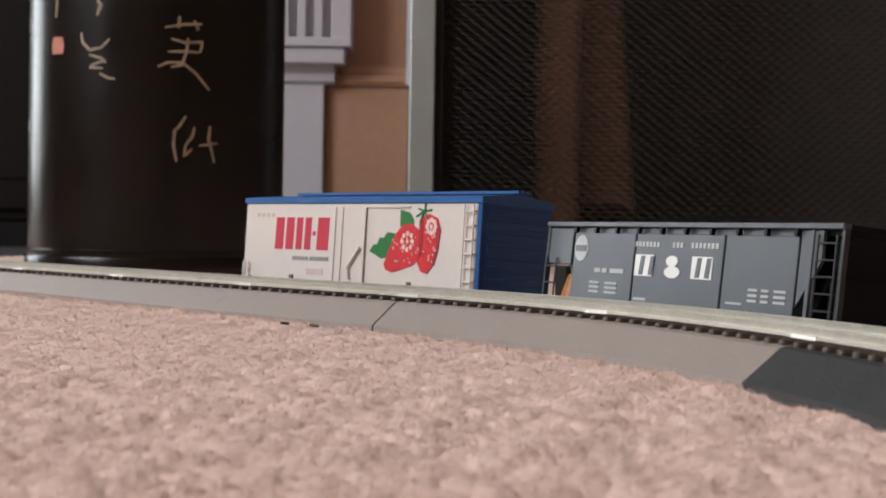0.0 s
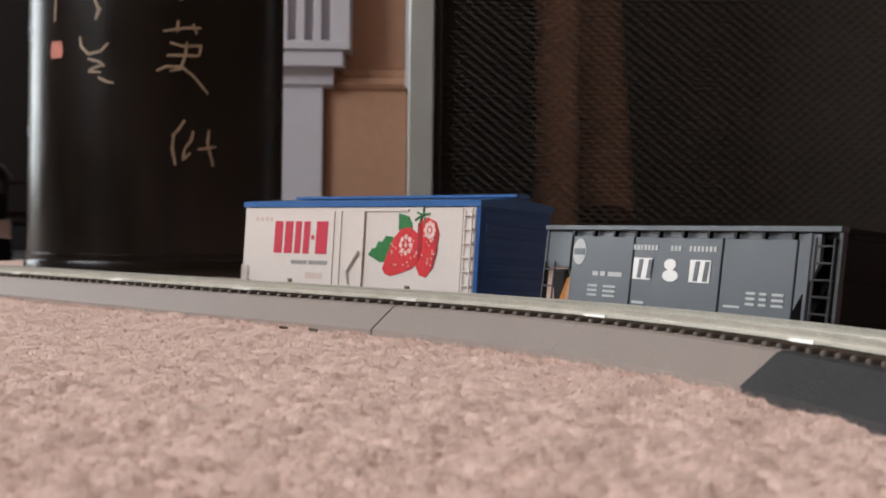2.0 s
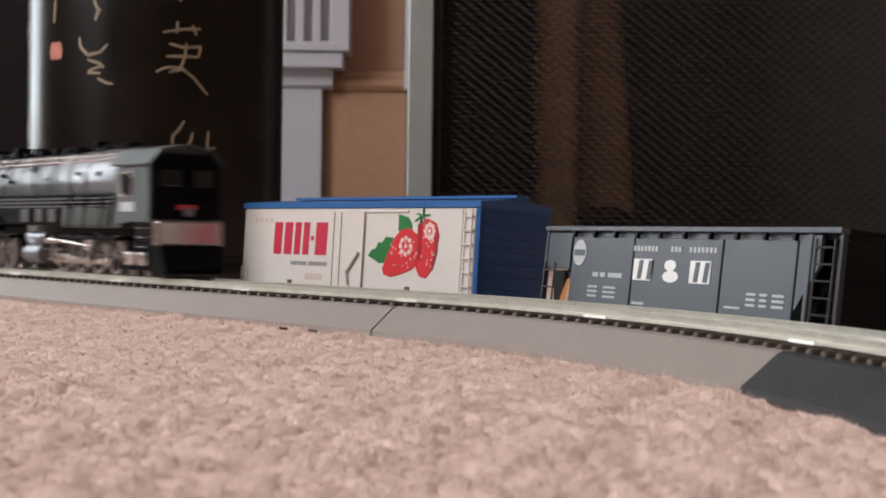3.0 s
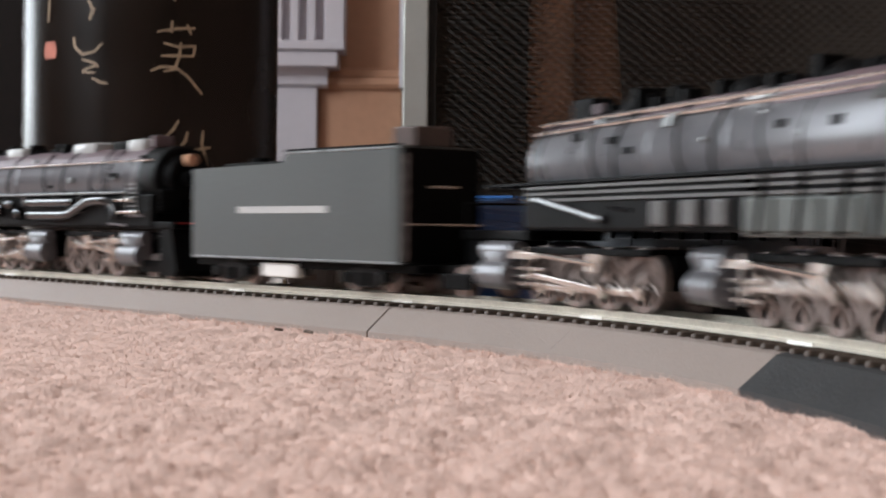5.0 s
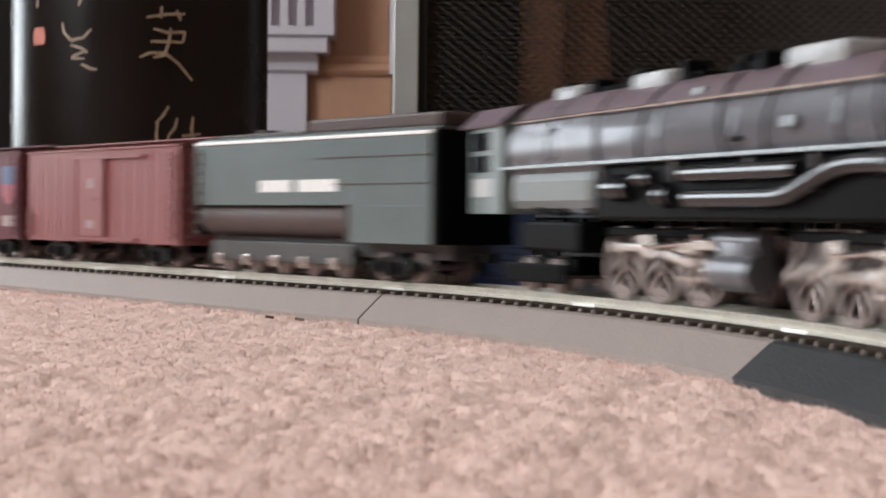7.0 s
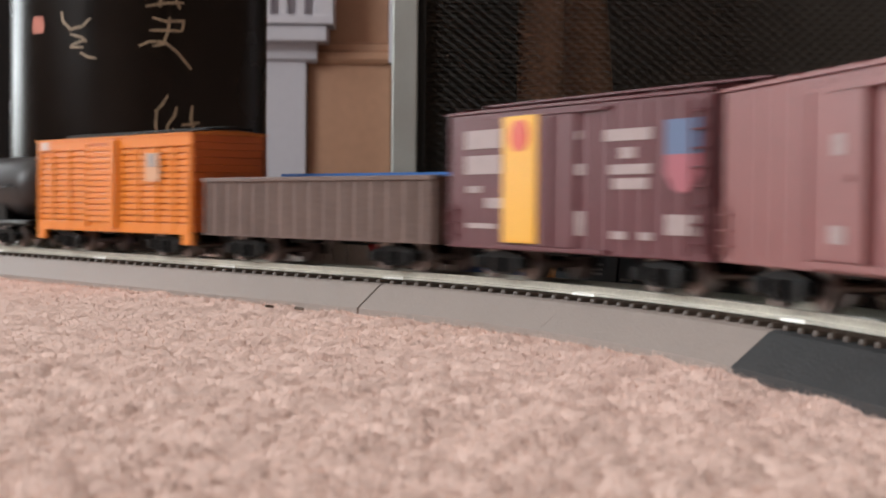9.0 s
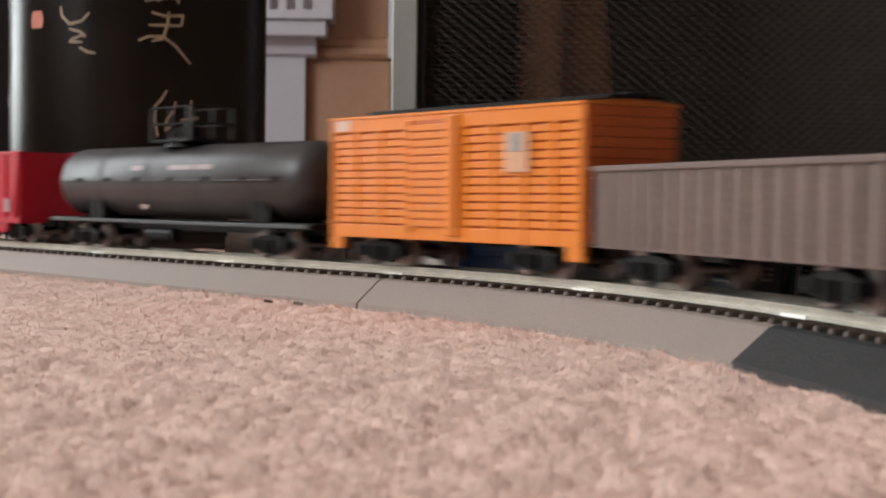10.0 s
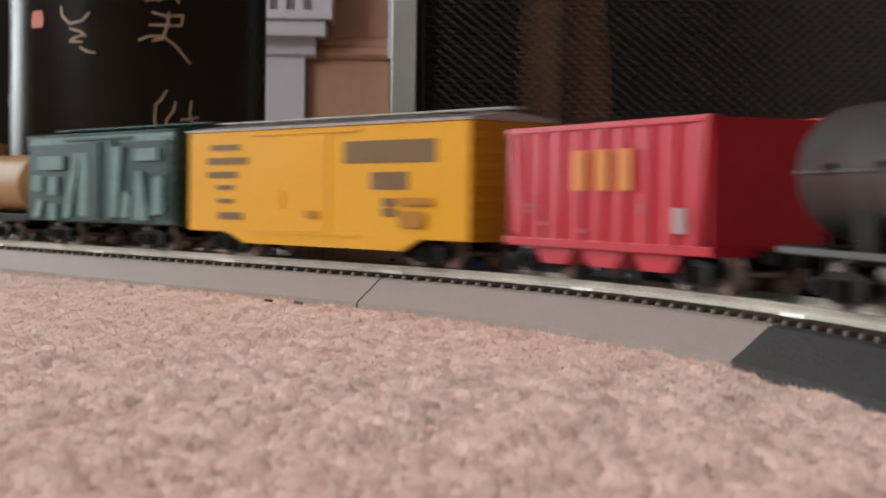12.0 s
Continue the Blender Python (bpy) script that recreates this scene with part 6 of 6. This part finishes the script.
def grey_tender():
    L, W = 0.137, 0.033
    root = thing("tender", "flat grey model tender with stepped top and a white lettering bar", "model tender", "engines of the train")
    s = Shape().prism([(-L / 2, 0.0098), (L / 2, 0.0098), (L / 2, 0.0488), (0.0, 0.0488), (-0.004, 0.0448), (-L / 2, 0.0440)], -W / 2, W / 2, "y")
    part("body", s, TENDER_GREY, root, "flat grey tender body")
    t = Shape().box(-0.003, L / 2 - 0.002, -W / 2 + 0.001, -W / 2 + 0.002, 0.0486, 0.0496).box(-L / 2 + 0.01, -0.02, -0.008, 0.008, 0.0440, 0.0462, 0.0005)
    t.tube((-0.045, 0, 0.046), (-0.045, 0, 0.0482), 0.004, n=16).box(0.010, L / 2 - 0.01, -0.010, 0.010, 0.0484, 0.0500, 0.0006)
    part("deck", t, ENGINE_BLACK, root, "black deck with hatches")
    part("edge_bead", Shape().box(-L / 2 + 0.0008, L / 2 - 0.0008, -W / 2 - 0.0003, -W / 2 + 0.0004, 0.0100, 0.0108, 0.0002), RUN_GREY, root, "pale lower bead")
    part("edge_bead", Shape().box(L / 2 - 0.0030, L / 2 - 0.0022, -W / 2 - 0.0003, -W / 2 + 0.0004, 0.0110, 0.0485, 0.0002), TENDER_GREY, root)
    part("edge_bead", Shape().box(-0.0010, L / 2 - 0.0008, -W / 2 - 0.0003, -W / 2 + 0.0004, 0.0478, 0.0486, 0.0002), RUN_GREY, root, "pale top bead")
    part("end_wall", Shape().box(L / 2, L / 2 + 0.0012, -W / 2 + 0.0006, W / 2 - 0.0006, 0.0105, 0.0480), ENGINE_BLACK, root, "black end walls")
    part("end_wall", Shape().box(-L / 2 - 0.0012, -L / 2, -W / 2 + 0.0006, W / 2 - 0.0006, 0.0105, 0.0435), ENGINE_BLACK, root, "black end walls")
    rails = Shape().tube((L / 2 + 0.0016, -W / 2 + 0.001, 0.0230), (L / 2 + 0.0016, W / 2 - 0.001, 0.0230), 0.0005, n=6).tube((L / 2 + 0.0016, -0.006, 0.0355), (L / 2 + 0.0016, 0.006, 0.0355), 0.0005, n=6)
    parts("end_rail", rails, STEEL, root, "thin bright end rails")
    part("end_ladder", ladder(L / 2 + 0.0012, L / 2 + 0.0030, 0.011, 0.046, -W / 2 + 0.0012, 7, -0.0006), TENDER_BROWN, root, "brown end ladder")
    rows = [(-0.0340 + i * 0.0030, -0.0313 + i * 0.0030, 0.0268, 0.0293) for i in range(20)]
    parts("lettering", bars(rows, -W / 2), DIM_INK, root, "white lettering bars")
    part("hopper_light", Shape().box(-0.021, 0.002, -0.0140, -0.0105, 0.0036, 0.0088, 0.0008), WHITE_INK, root, "bright equipment box")
    part("frame", Shape().box(-L / 2 - 0.002, L / 2 + 0.004, -0.0125, 0.0125, 0.0070, 0.0098, 0.0004), ENGINE_BLACK, root, "black tender frame")
    for way in (-1, 1):
        truck(root, way * 0.044)
        coupler(root, way * (L / 2 + 0.003), way)
    part("fuel_hatch", Shape().box(0.054, 0.066, -0.009, 0.007, 0.0486, 0.0556, 0.0006), TENDER_BROWN, root, "brown box on the tender deck")
    return enlist(root, 0.7638, 0.044)


def articulated():
    root = thing("steam_engine", "grey and black model articulated steam engine with bright rods, smokebox first", "model locomotive", "engines of the train")
    part("boiler", boiler_shape([(-0.108, 0.0158, 0.0405), (-0.050, 0.0156, 0.0405), (-0.049, 0.0148, 0.0408), (0.010, 0.0146, 0.0410), (0.011, 0.0140, 0.0412), (0.060, 0.0138, 0.0414), (0.061, 0.0134, 0.0414), (0.120, 0.0134, 0.0414), (0.1215, 0.0120, 0.0414)]), ENGINE_GREY, root, "silver-grey boiler", smooth=True)
    top = boiler_shape([(-0.106, 0.0161, 0.0407), (0.010, 0.0149, 0.0412), (0.105, 0.0138, 0.0416)])
    top.v = [(x, y * 0.985, z) for x, y, z in top.v]
    top.f = [f for f in top.f if len(f) == 4 and min(top.v[i][2] for i in f) > 0.0485]
    part("boiler_top", top, ENGINE_TOP, root, "boiler top with pinkish overhead light painted in", smooth=True)
    part("smokebox_door", Shape().tube((0.1215, 0, 0.0414), (0.1255, 0, 0.0414), 0.0110, 0.0085, n=28).tube((0.1255, 0, 0.0414), (0.1290, 0, 0.0414), 0.0030, n=14), ENGINE_BLACK, root, "black smokebox door", smooth=True)
    part("smokebox", boiler_shape([(0.1060, 0.0136, 0.0414), (0.1065, 0.0139, 0.0414), (0.1215, 0.0139, 0.0414), (0.1225, 0.0128, 0.0414)]), ENGINE_BLACK, root, "sooty black smokebox", smooth=True)
    part("headlight", Shape().tube((0.124, 0, 0.0490), (0.1295, 0, 0.0490), 0.0026, n=16), LOG, root, "brown headlight", smooth=True)
    for x in (-0.080, -0.049, -0.015, 0.020, 0.061, 0.095):
        rr = 0.0162 if x < -0.05 else 0.0152 if x < 0.011 else 0.0143
        part("boiler_band", boiler_shape([(x - 0.0006, rr, 0.0407), (x + 0.0006, rr, 0.0407)]), ENGINE_GREY, root)
    for x, l in ((-0.088, 0.016), (-0.036, 0.020), (0.041, 0.023), (0.091, 0.015)):
        part("sand_dome", Shape().box(x - l / 2, x + l / 2, -0.0070, 0.0070, 0.0525, 0.0588, 0.0018), DOME_GREY, root, "pale grey sand dome", smooth=True)
    part("smokestack", Shape().box(0.064, 0.078, -0.0045, 0.0045, 0.0535, 0.0585, 0.0010), ENGINE_BLACK, root, "black double stack")
    k = Shape()
    for x in (-0.066, -0.056, -0.016, 0.003, 0.012, 0.050):
        k.box(x - 0.0022, x + 0.0022, -0.004, 0.004, 0.0545, 0.0575, 0.0006)
    parts("roof_fitting", k, ENGINE_BLACK, root, "black boiler-top fittings")
    part("running_board", Shape().box(-0.112, 0.100, -0.0165, 0.0165, 0.0352, 0.0362, 0.0002), RUN_GREY, root, "grey running board")
    part("cab", Shape().prism([(-0.0165, 0.0225), (0.0165, 0.0225), (0.0165, 0.0490), (0.0105, 0.0535), (0, 0.0550), (-0.0105, 0.0535), (-0.0165, 0.0490)], -0.138, -0.112), CAB_PALE, root, "pale green-grey cab")
    part("cab_roof", Shape().prism([(-0.0176, 0.0484), (-0.0112, 0.0537), (0.0, 0.0552), (0.0112, 0.0537), (0.0176, 0.0484), (0.0178, 0.0492), (0.0114, 0.0546), (0.0, 0.0562), (-0.0114, 0.0546), (-0.0178, 0.0492)], -0.144, -0.110), ENGINE_TOP, root, "cab roof with pinkish overhead light painted in")
    part("window", Shape().box(-0.1355, -0.1205, -0.0168, -0.0160, 0.0415, 0.0470), GLASS_DARK, root, "dark cab windows")
    part("window", Shape().box(-0.1355, -0.1205, -0.0168, -0.0160, 0.0350, 0.0400), GLASS_DARK, root, "dark cab windows")
    part("number_panel", Shape().box(-0.1350, -0.1200, -0.0168, -0.0163, 0.0275, 0.0330), DIM_INK, root, "pale number panel")
    part("firebox", Shape().box(-0.108, -0.050, -0.0155, 0.0155, 0.0232, 0.0345, 0.0030), FIREBOX_GREY, root, "pale grey firebox side")
    part("underbelly", Shape().box(-0.0505, 0.121, -0.0146, 0.0146, 0.0210, 0.0350, 0.001), ENGINE_BLACK, root, "black underbelly")
    for sg in (-1, 1):
        yy = sg * 0.0158
        part("air_tank", Shape().tube((0.002, yy, 0.0318), (0.050, yy, 0.0318), 0.0020, n=16), GLOSS_BLACK, root, "glossy black air tank", smooth=True)
        p = Shape().pipe([(0.004, yy, 0.0262), (0.042, yy, 0.0262), (0.047, yy, 0.0268), (0.052, yy, 0.0282), (0.060, yy, 0.0308), (0.065, yy, 0.0319), (0.072, yy, 0.0324), (0.082, yy, 0.0322), (0.087, yy, 0.0312), (0.090, yy, 0.0290), (0.091, yy, 0.0250)], 0.0021, 14)
        part("steam_pipe", p, GLOSS_BLACK, root, "glossy black steam pipe", smooth=True)
        parts("handrail", Shape().tube((-0.108, sg * 0.0142, 0.0490), (0.118, sg * 0.0124, 0.0490), 0.0004, n=6), STEEL, root, "bright handrail")
        part("front_steps", ladder(0.100, 0.108, 0.0255, 0.0400, sg * 0.0150, 8, 0.0), RUN_GREY, root, "grey front steps")
        part("pump_shield", Shape().box(0.1235, 0.1260, sg * 0.0085 - 0.0045, sg * 0.0085 + 0.0045, 0.0270, 0.0370, 0.0012), ENGINE_BLACK, root, "black pump shield")
    for x, l, z, r in ((-0.040, 0.012, 0.0290, 0.0030), (-0.024, 0.008, 0.0312, 0.0020), (-0.012, 0.006, 0.0270, 0.0026)):
        for sg in (-1, 1):
            part("air_pump", Shape().tube((x, sg * 0.0150, z), (x + l, sg * 0.0150, z), r, n=14).tube((x + l * 0.4, sg * 0.0150, z), (x + l * 0.6, sg * 0.0150, z), r + 0.0006, n=14), GLOSS_BLACK, root, "glossy black pump", smooth=True)
    for x in (-0.045, -0.005, 0.030, 0.056, 0.078, 0.098):
        for sg in (-1, 1):
            part("bracket", Shape().prism([(x - 0.0006, 0.0352), (x + 0.0006, 0.0352), (x + 0.0006, 0.0300), (x - 0.0006, 0.0325)], sg * 0.0146 - 0.0012, sg * 0.0146 + 0.0012, "y"), RUN_DARK, root, "dark bracket")
    for x0, x1, z in ((0.092, 0.106, 0.0318), (0.094, 0.112, 0.0268)):
        part("step_bar", Shape().box(x0, x1, -0.0166, -0.0146, z, z + 0.0012, 0.0003), STEEL, root, "bright step bar")
    part("pilot_deck", Shape().box(0.096, 0.138, -0.0140, 0.0140, 0.0205, 0.0235, 0.0006), ENGINE_BLACK, root, "black pilot deck")
    part("pilot", Shape().prism([(0.126, 0.0210), (0.1360, 0.0210), (0.1410, 0.0040), (0.1390, 0.0016), (0.128, 0.0016)], -0.0135, 0.0135, "y"), ENGINE_BLACK, root, "black pilot")
    part("marker", Shape().box(0.1372, 0.1380, -0.0120, 0.0120, 0.0225, 0.0232), RED_SPOT, root, "red buffer beam line")
    engine_set(root, 0.060, 3, 0.0098, 0.0205, 1, 0.8)
    engine_set(root, -0.034, 3, 0.0098, 0.0205, 1, 2.4)
    lead_truck(root, 0.122, 2, 0.0055, "black leading truck")
    lead_truck(root, -0.098, 2, 0.0060, "black trailing truck")
    part("ash_pan", Shape().box(-0.108, -0.066, -0.0120, 0.0120, 0.0120, 0.0205, 0.0010), ENGINE_BLACK, root, "black ash pan")
    boiler_clutter(root, -0.100, 0.115, 0.0410, 0.0149, 5)
    return enlist(root, 0.536, (0.096, 0.076))


DOME_GREY = material("pale_grey_dome_paint", (0.38, 0.385, 0.38), 0.4, 0.1, vary=0.08, scale=80)
RUN_GREY = material("running_board_grey", (0.25, 0.27, 0.275), 0.3, 0.4, vary=0.1, scale=80)
FIREBOX_DARK = material("dark_firebox_paint", (0.070, 0.078, 0.072), 0.42, 0.1, vary=0.25, scale=140)
FIREBOX_GREY = material("firebox_grey_paint", (0.155, 0.165, 0.157), 0.4, 0.15, vary=0.14, scale=110)


def green_tender():
    L, W = 0.148, 0.034
    root = thing("tender", "green-grey model centipede tender with pale lettering bars and a brown band", "model tender", "engines of the train")
    prof = [(-W / 2, 0.0250), (W / 2, 0.0250), (W / 2, 0.0470), (W / 2 - 0.0016, 0.0492), (W / 2 - 0.0040, 0.0502), (-W / 2 + 0.0040, 0.0502), (-W / 2 + 0.0016, 0.0492), (-W / 2, 0.0470)]
    part("body", Shape().prism(prof, -L / 2, L / 2), TENDER_GREEN, root, "green-grey tender body")
    part("front_skirt", Shape().box(0.0290, L / 2, -W / 2, W / 2, 0.0125, 0.0252, 0.0004), TENDER_GREEN, root, "green-grey lower front")
    part("lower_band", Shape().tube((-L / 2 + 0.002, -W / 2 + 0.0075, 0.0205), (0.0290, -W / 2 + 0.0075, 0.0205), 0.0066, n=24).tube((-L / 2 + 0.002, W / 2 - 0.0075, 0.0205), (0.0290, W / 2 - 0.0075, 0.0205), 0.0066, n=24).box(-L / 2 + 0.002, 0.029, -0.010, 0.010, 0.0140, 0.0250), TENDER_BROWN, root, "brown rounded lower band", smooth=True)
    # white strips stand in for the highlight along the roof edges
    part("edge_highlight", Shape().box(-L / 2, L / 2, -W / 2 - 0.0003, -W / 2 + 0.0013, 0.0474, 0.0486, 0.0003), WHITE_INK, root, "roof edge highlight painted as a white strip")
    part("edge_highlight", Shape().box(-L / 2, L / 2, W / 2 - 0.0013, W / 2 + 0.0003, 0.0474, 0.0486, 0.0003), WHITE_INK, root, "roof edge highlight painted as a white strip")
    part("coal_bunker", Shape().box(-0.004, L / 2 - 0.002, -W / 2 + 0.0050, W / 2 - 0.0050, 0.0500, 0.0548, 0.0010), TENDER_BROWN, root, "brown raised bunker")
    part("deck", Shape().box(-L / 2 + 0.004, -0.008, -0.010, 0.010, 0.0500, 0.0514, 0.0004).tube((-0.050, 0, 0.0512), (-0.050, 0, 0.0532), 0.004, n=16), TENDER_BROWN, root, "brown deck with hatch")
    r = Shape()
    for x in (0.0270, 0.0290):
        r.box(x - 0.0003, x + 0.0003, -W / 2 - 0.0002, -W / 2 + 0.0004, 0.0130, 0.0255)
    r.box(0.010, L / 2 - 0.001, -W / 2 - 0.0003, -W / 2 + 0.0003, 0.0408, 0.0412).box(0.020, L / 2 - 0.001, -W / 2 - 0.0003, -W / 2 + 0.0003, 0.0318, 0.0322)
    parts("panel_seam", r, TENDER_BROWN, root, "dark panel seams")
    rows = [(-0.0270 + i * 0.0041, -0.0234 + i * 0.0041, 0.0296, 0.0338) for i in range(12) if i != 5]
    parts("lettering", bars(rows, -W / 2), WHITE_INK, root, "pale lettering bars")
    part("end_wall", Shape().box(L / 2, L / 2 + 0.0020, -W / 2 + 0.0008, W / 2 - 0.0008, 0.0125, 0.0490, 0.0004), ENGINE_BLACK, root, "black end walls")
    part("end_wall", Shape().box(-L / 2 - 0.0012, -L / 2, -W / 2 + 0.0008, W / 2 - 0.0008, 0.0140, 0.0490), ENGINE_BLACK, root, "black end walls")
    part("end_ladder", ladder(-L / 2 + 0.0006, -L / 2 + 0.0050, 0.013, 0.046, -W / 2, 9, -0.0010), TENDER_BROWN, root, "brown end ladder")
    f = Shape().box(-L / 2, L / 2, -0.0085, 0.0085, 0.0075, 0.0140, 0.0004)
    for sg in (-1, 1):
        f.box(-0.068, 0.026, sg * 0.0125 - 0.0010, sg * 0.0125 + 0.0010, 0.0045, 0.0118, 0.0005)
    fr = part("frame", f, RUN_DARK, root, "dark grey pedestal frame")
    for i in range(5):
        w = new("wheelset", WHEELSET)
        w.parent, w.matrix_basis = fr, pose(-0.060 + i * 0.0190, 0, 0.0050)
        for sg in (-1, 1):
            part("journal_box", Shape().box(-0.060 + i * 0.0190 - 0.0022, -0.060 + i * 0.0190 + 0.0022, sg * 0.0140 - 0.0010, sg * 0.0140 + 0.0010, 0.0030, 0.0072, 0.0006), STEEL, fr, "bright journal box")
    truck(root, 0.0500)
    coupler(root, -L / 2, -1)
    coupler(root, L / 2 + 0.001, 1)
    return enlist(root, 0.309, 0.048)


RUN_DARK = material("tender_frame_grey", (0.075, 0.072, 0.070), 0.45, 0.2, vary=0.2, scale=110)


# ---------------------------------------------------------------- build
room()
carpet()
track()
hearth()
jar()
cabinet()
crumbs()
cream_boxcar()
grey_hopper()
cab_forward()
grey_tender()
articulated()
green_tender()
oxide_boxcar()
maroon_boxcar()
gondola()
orange_stock_car()
tank_car()
red_hopper()
yellow_boxcar()
green_boxcar()
tan_tank()

# where the maroon boxcar's middle stands along the track, second by second
RUN = [(0.0, -1.9920), (2.5, -1.3990), (4.5, -0.9250), (5.0, -0.8160), (5.5, -0.7000), (6.0, -0.5805), (6.5, -0.4665), (7.0, -0.3448), (7.6, -0.2009), (9.3, 0.1866), (10.5, 0.4720), (12.0, 0.8175)]


def along(t):
    return float(np.interp(t, [r[0] for r in RUN], [r[1] for r in RUN]))


def stand(s, pivot):
    """The pose of a car whose pivots (rear and front distance) rest on the track's middle line."""
    rear, front = pivot if isinstance(pivot, tuple) else (pivot, pivot)
    ax, ay, _ = line(s - rear)
    bx, by, _ = line(s + front)
    share = rear / (rear + front)
    return pose(ax + (bx - ax) * share, ay + (by - ay) * share, RAIL, 0, 0, math.degrees(math.atan2(by - ay, bx - ax)))


def motions():
    steps = [i * 0.1 for i in range(121)]
    places = {}
    for root, offset, pivot in TRAIN:
        walk(root, [(t, stand(along(t) + offset, pivot)) for t in steps])
        places[root] = (offset, pivot)
    # engine frames and small trucks follow the rails under their boiler
    for ob, x, half, origin in SWIVEL:
        offset, pivot = places[ob.parent]
        rows = []
        for t in steps:
            s = along(t) + offset
            rows.append((t, stand(s, pivot).inverted() @ stand(s + x, half) @ origin))
        walk(ob, rows)
    ticks = [i / 30 for i in range(361)]
    for ob, (x, y, z), rad, kind, extra in SPIN:
        rows = []
        for t in ticks:
            phase, reach = extra if kind == "main" else (extra, 0)
            q = along(t) / rad + phase
            crank = rad * 0.45
            px, pz = x + crank * math.cos(q), z - crank * math.sin(q)
            if kind == "wheel":
                rows.append((t, Matrix.Translation((x, y, z)) @ Matrix.Rotation(q, 4, "Y")))
            elif kind == "rod":
                rows.append((t, Matrix.Translation((px, 0, pz))))
            else:
                tilt = math.asin(max(-0.9, min(0.9, (z - pz) / reach)))
                rows.append((t, Matrix.Translation((px, 0, pz)) @ Matrix.Rotation(-tilt, 4, "Y")))
        walk(ob, rows)


motions()
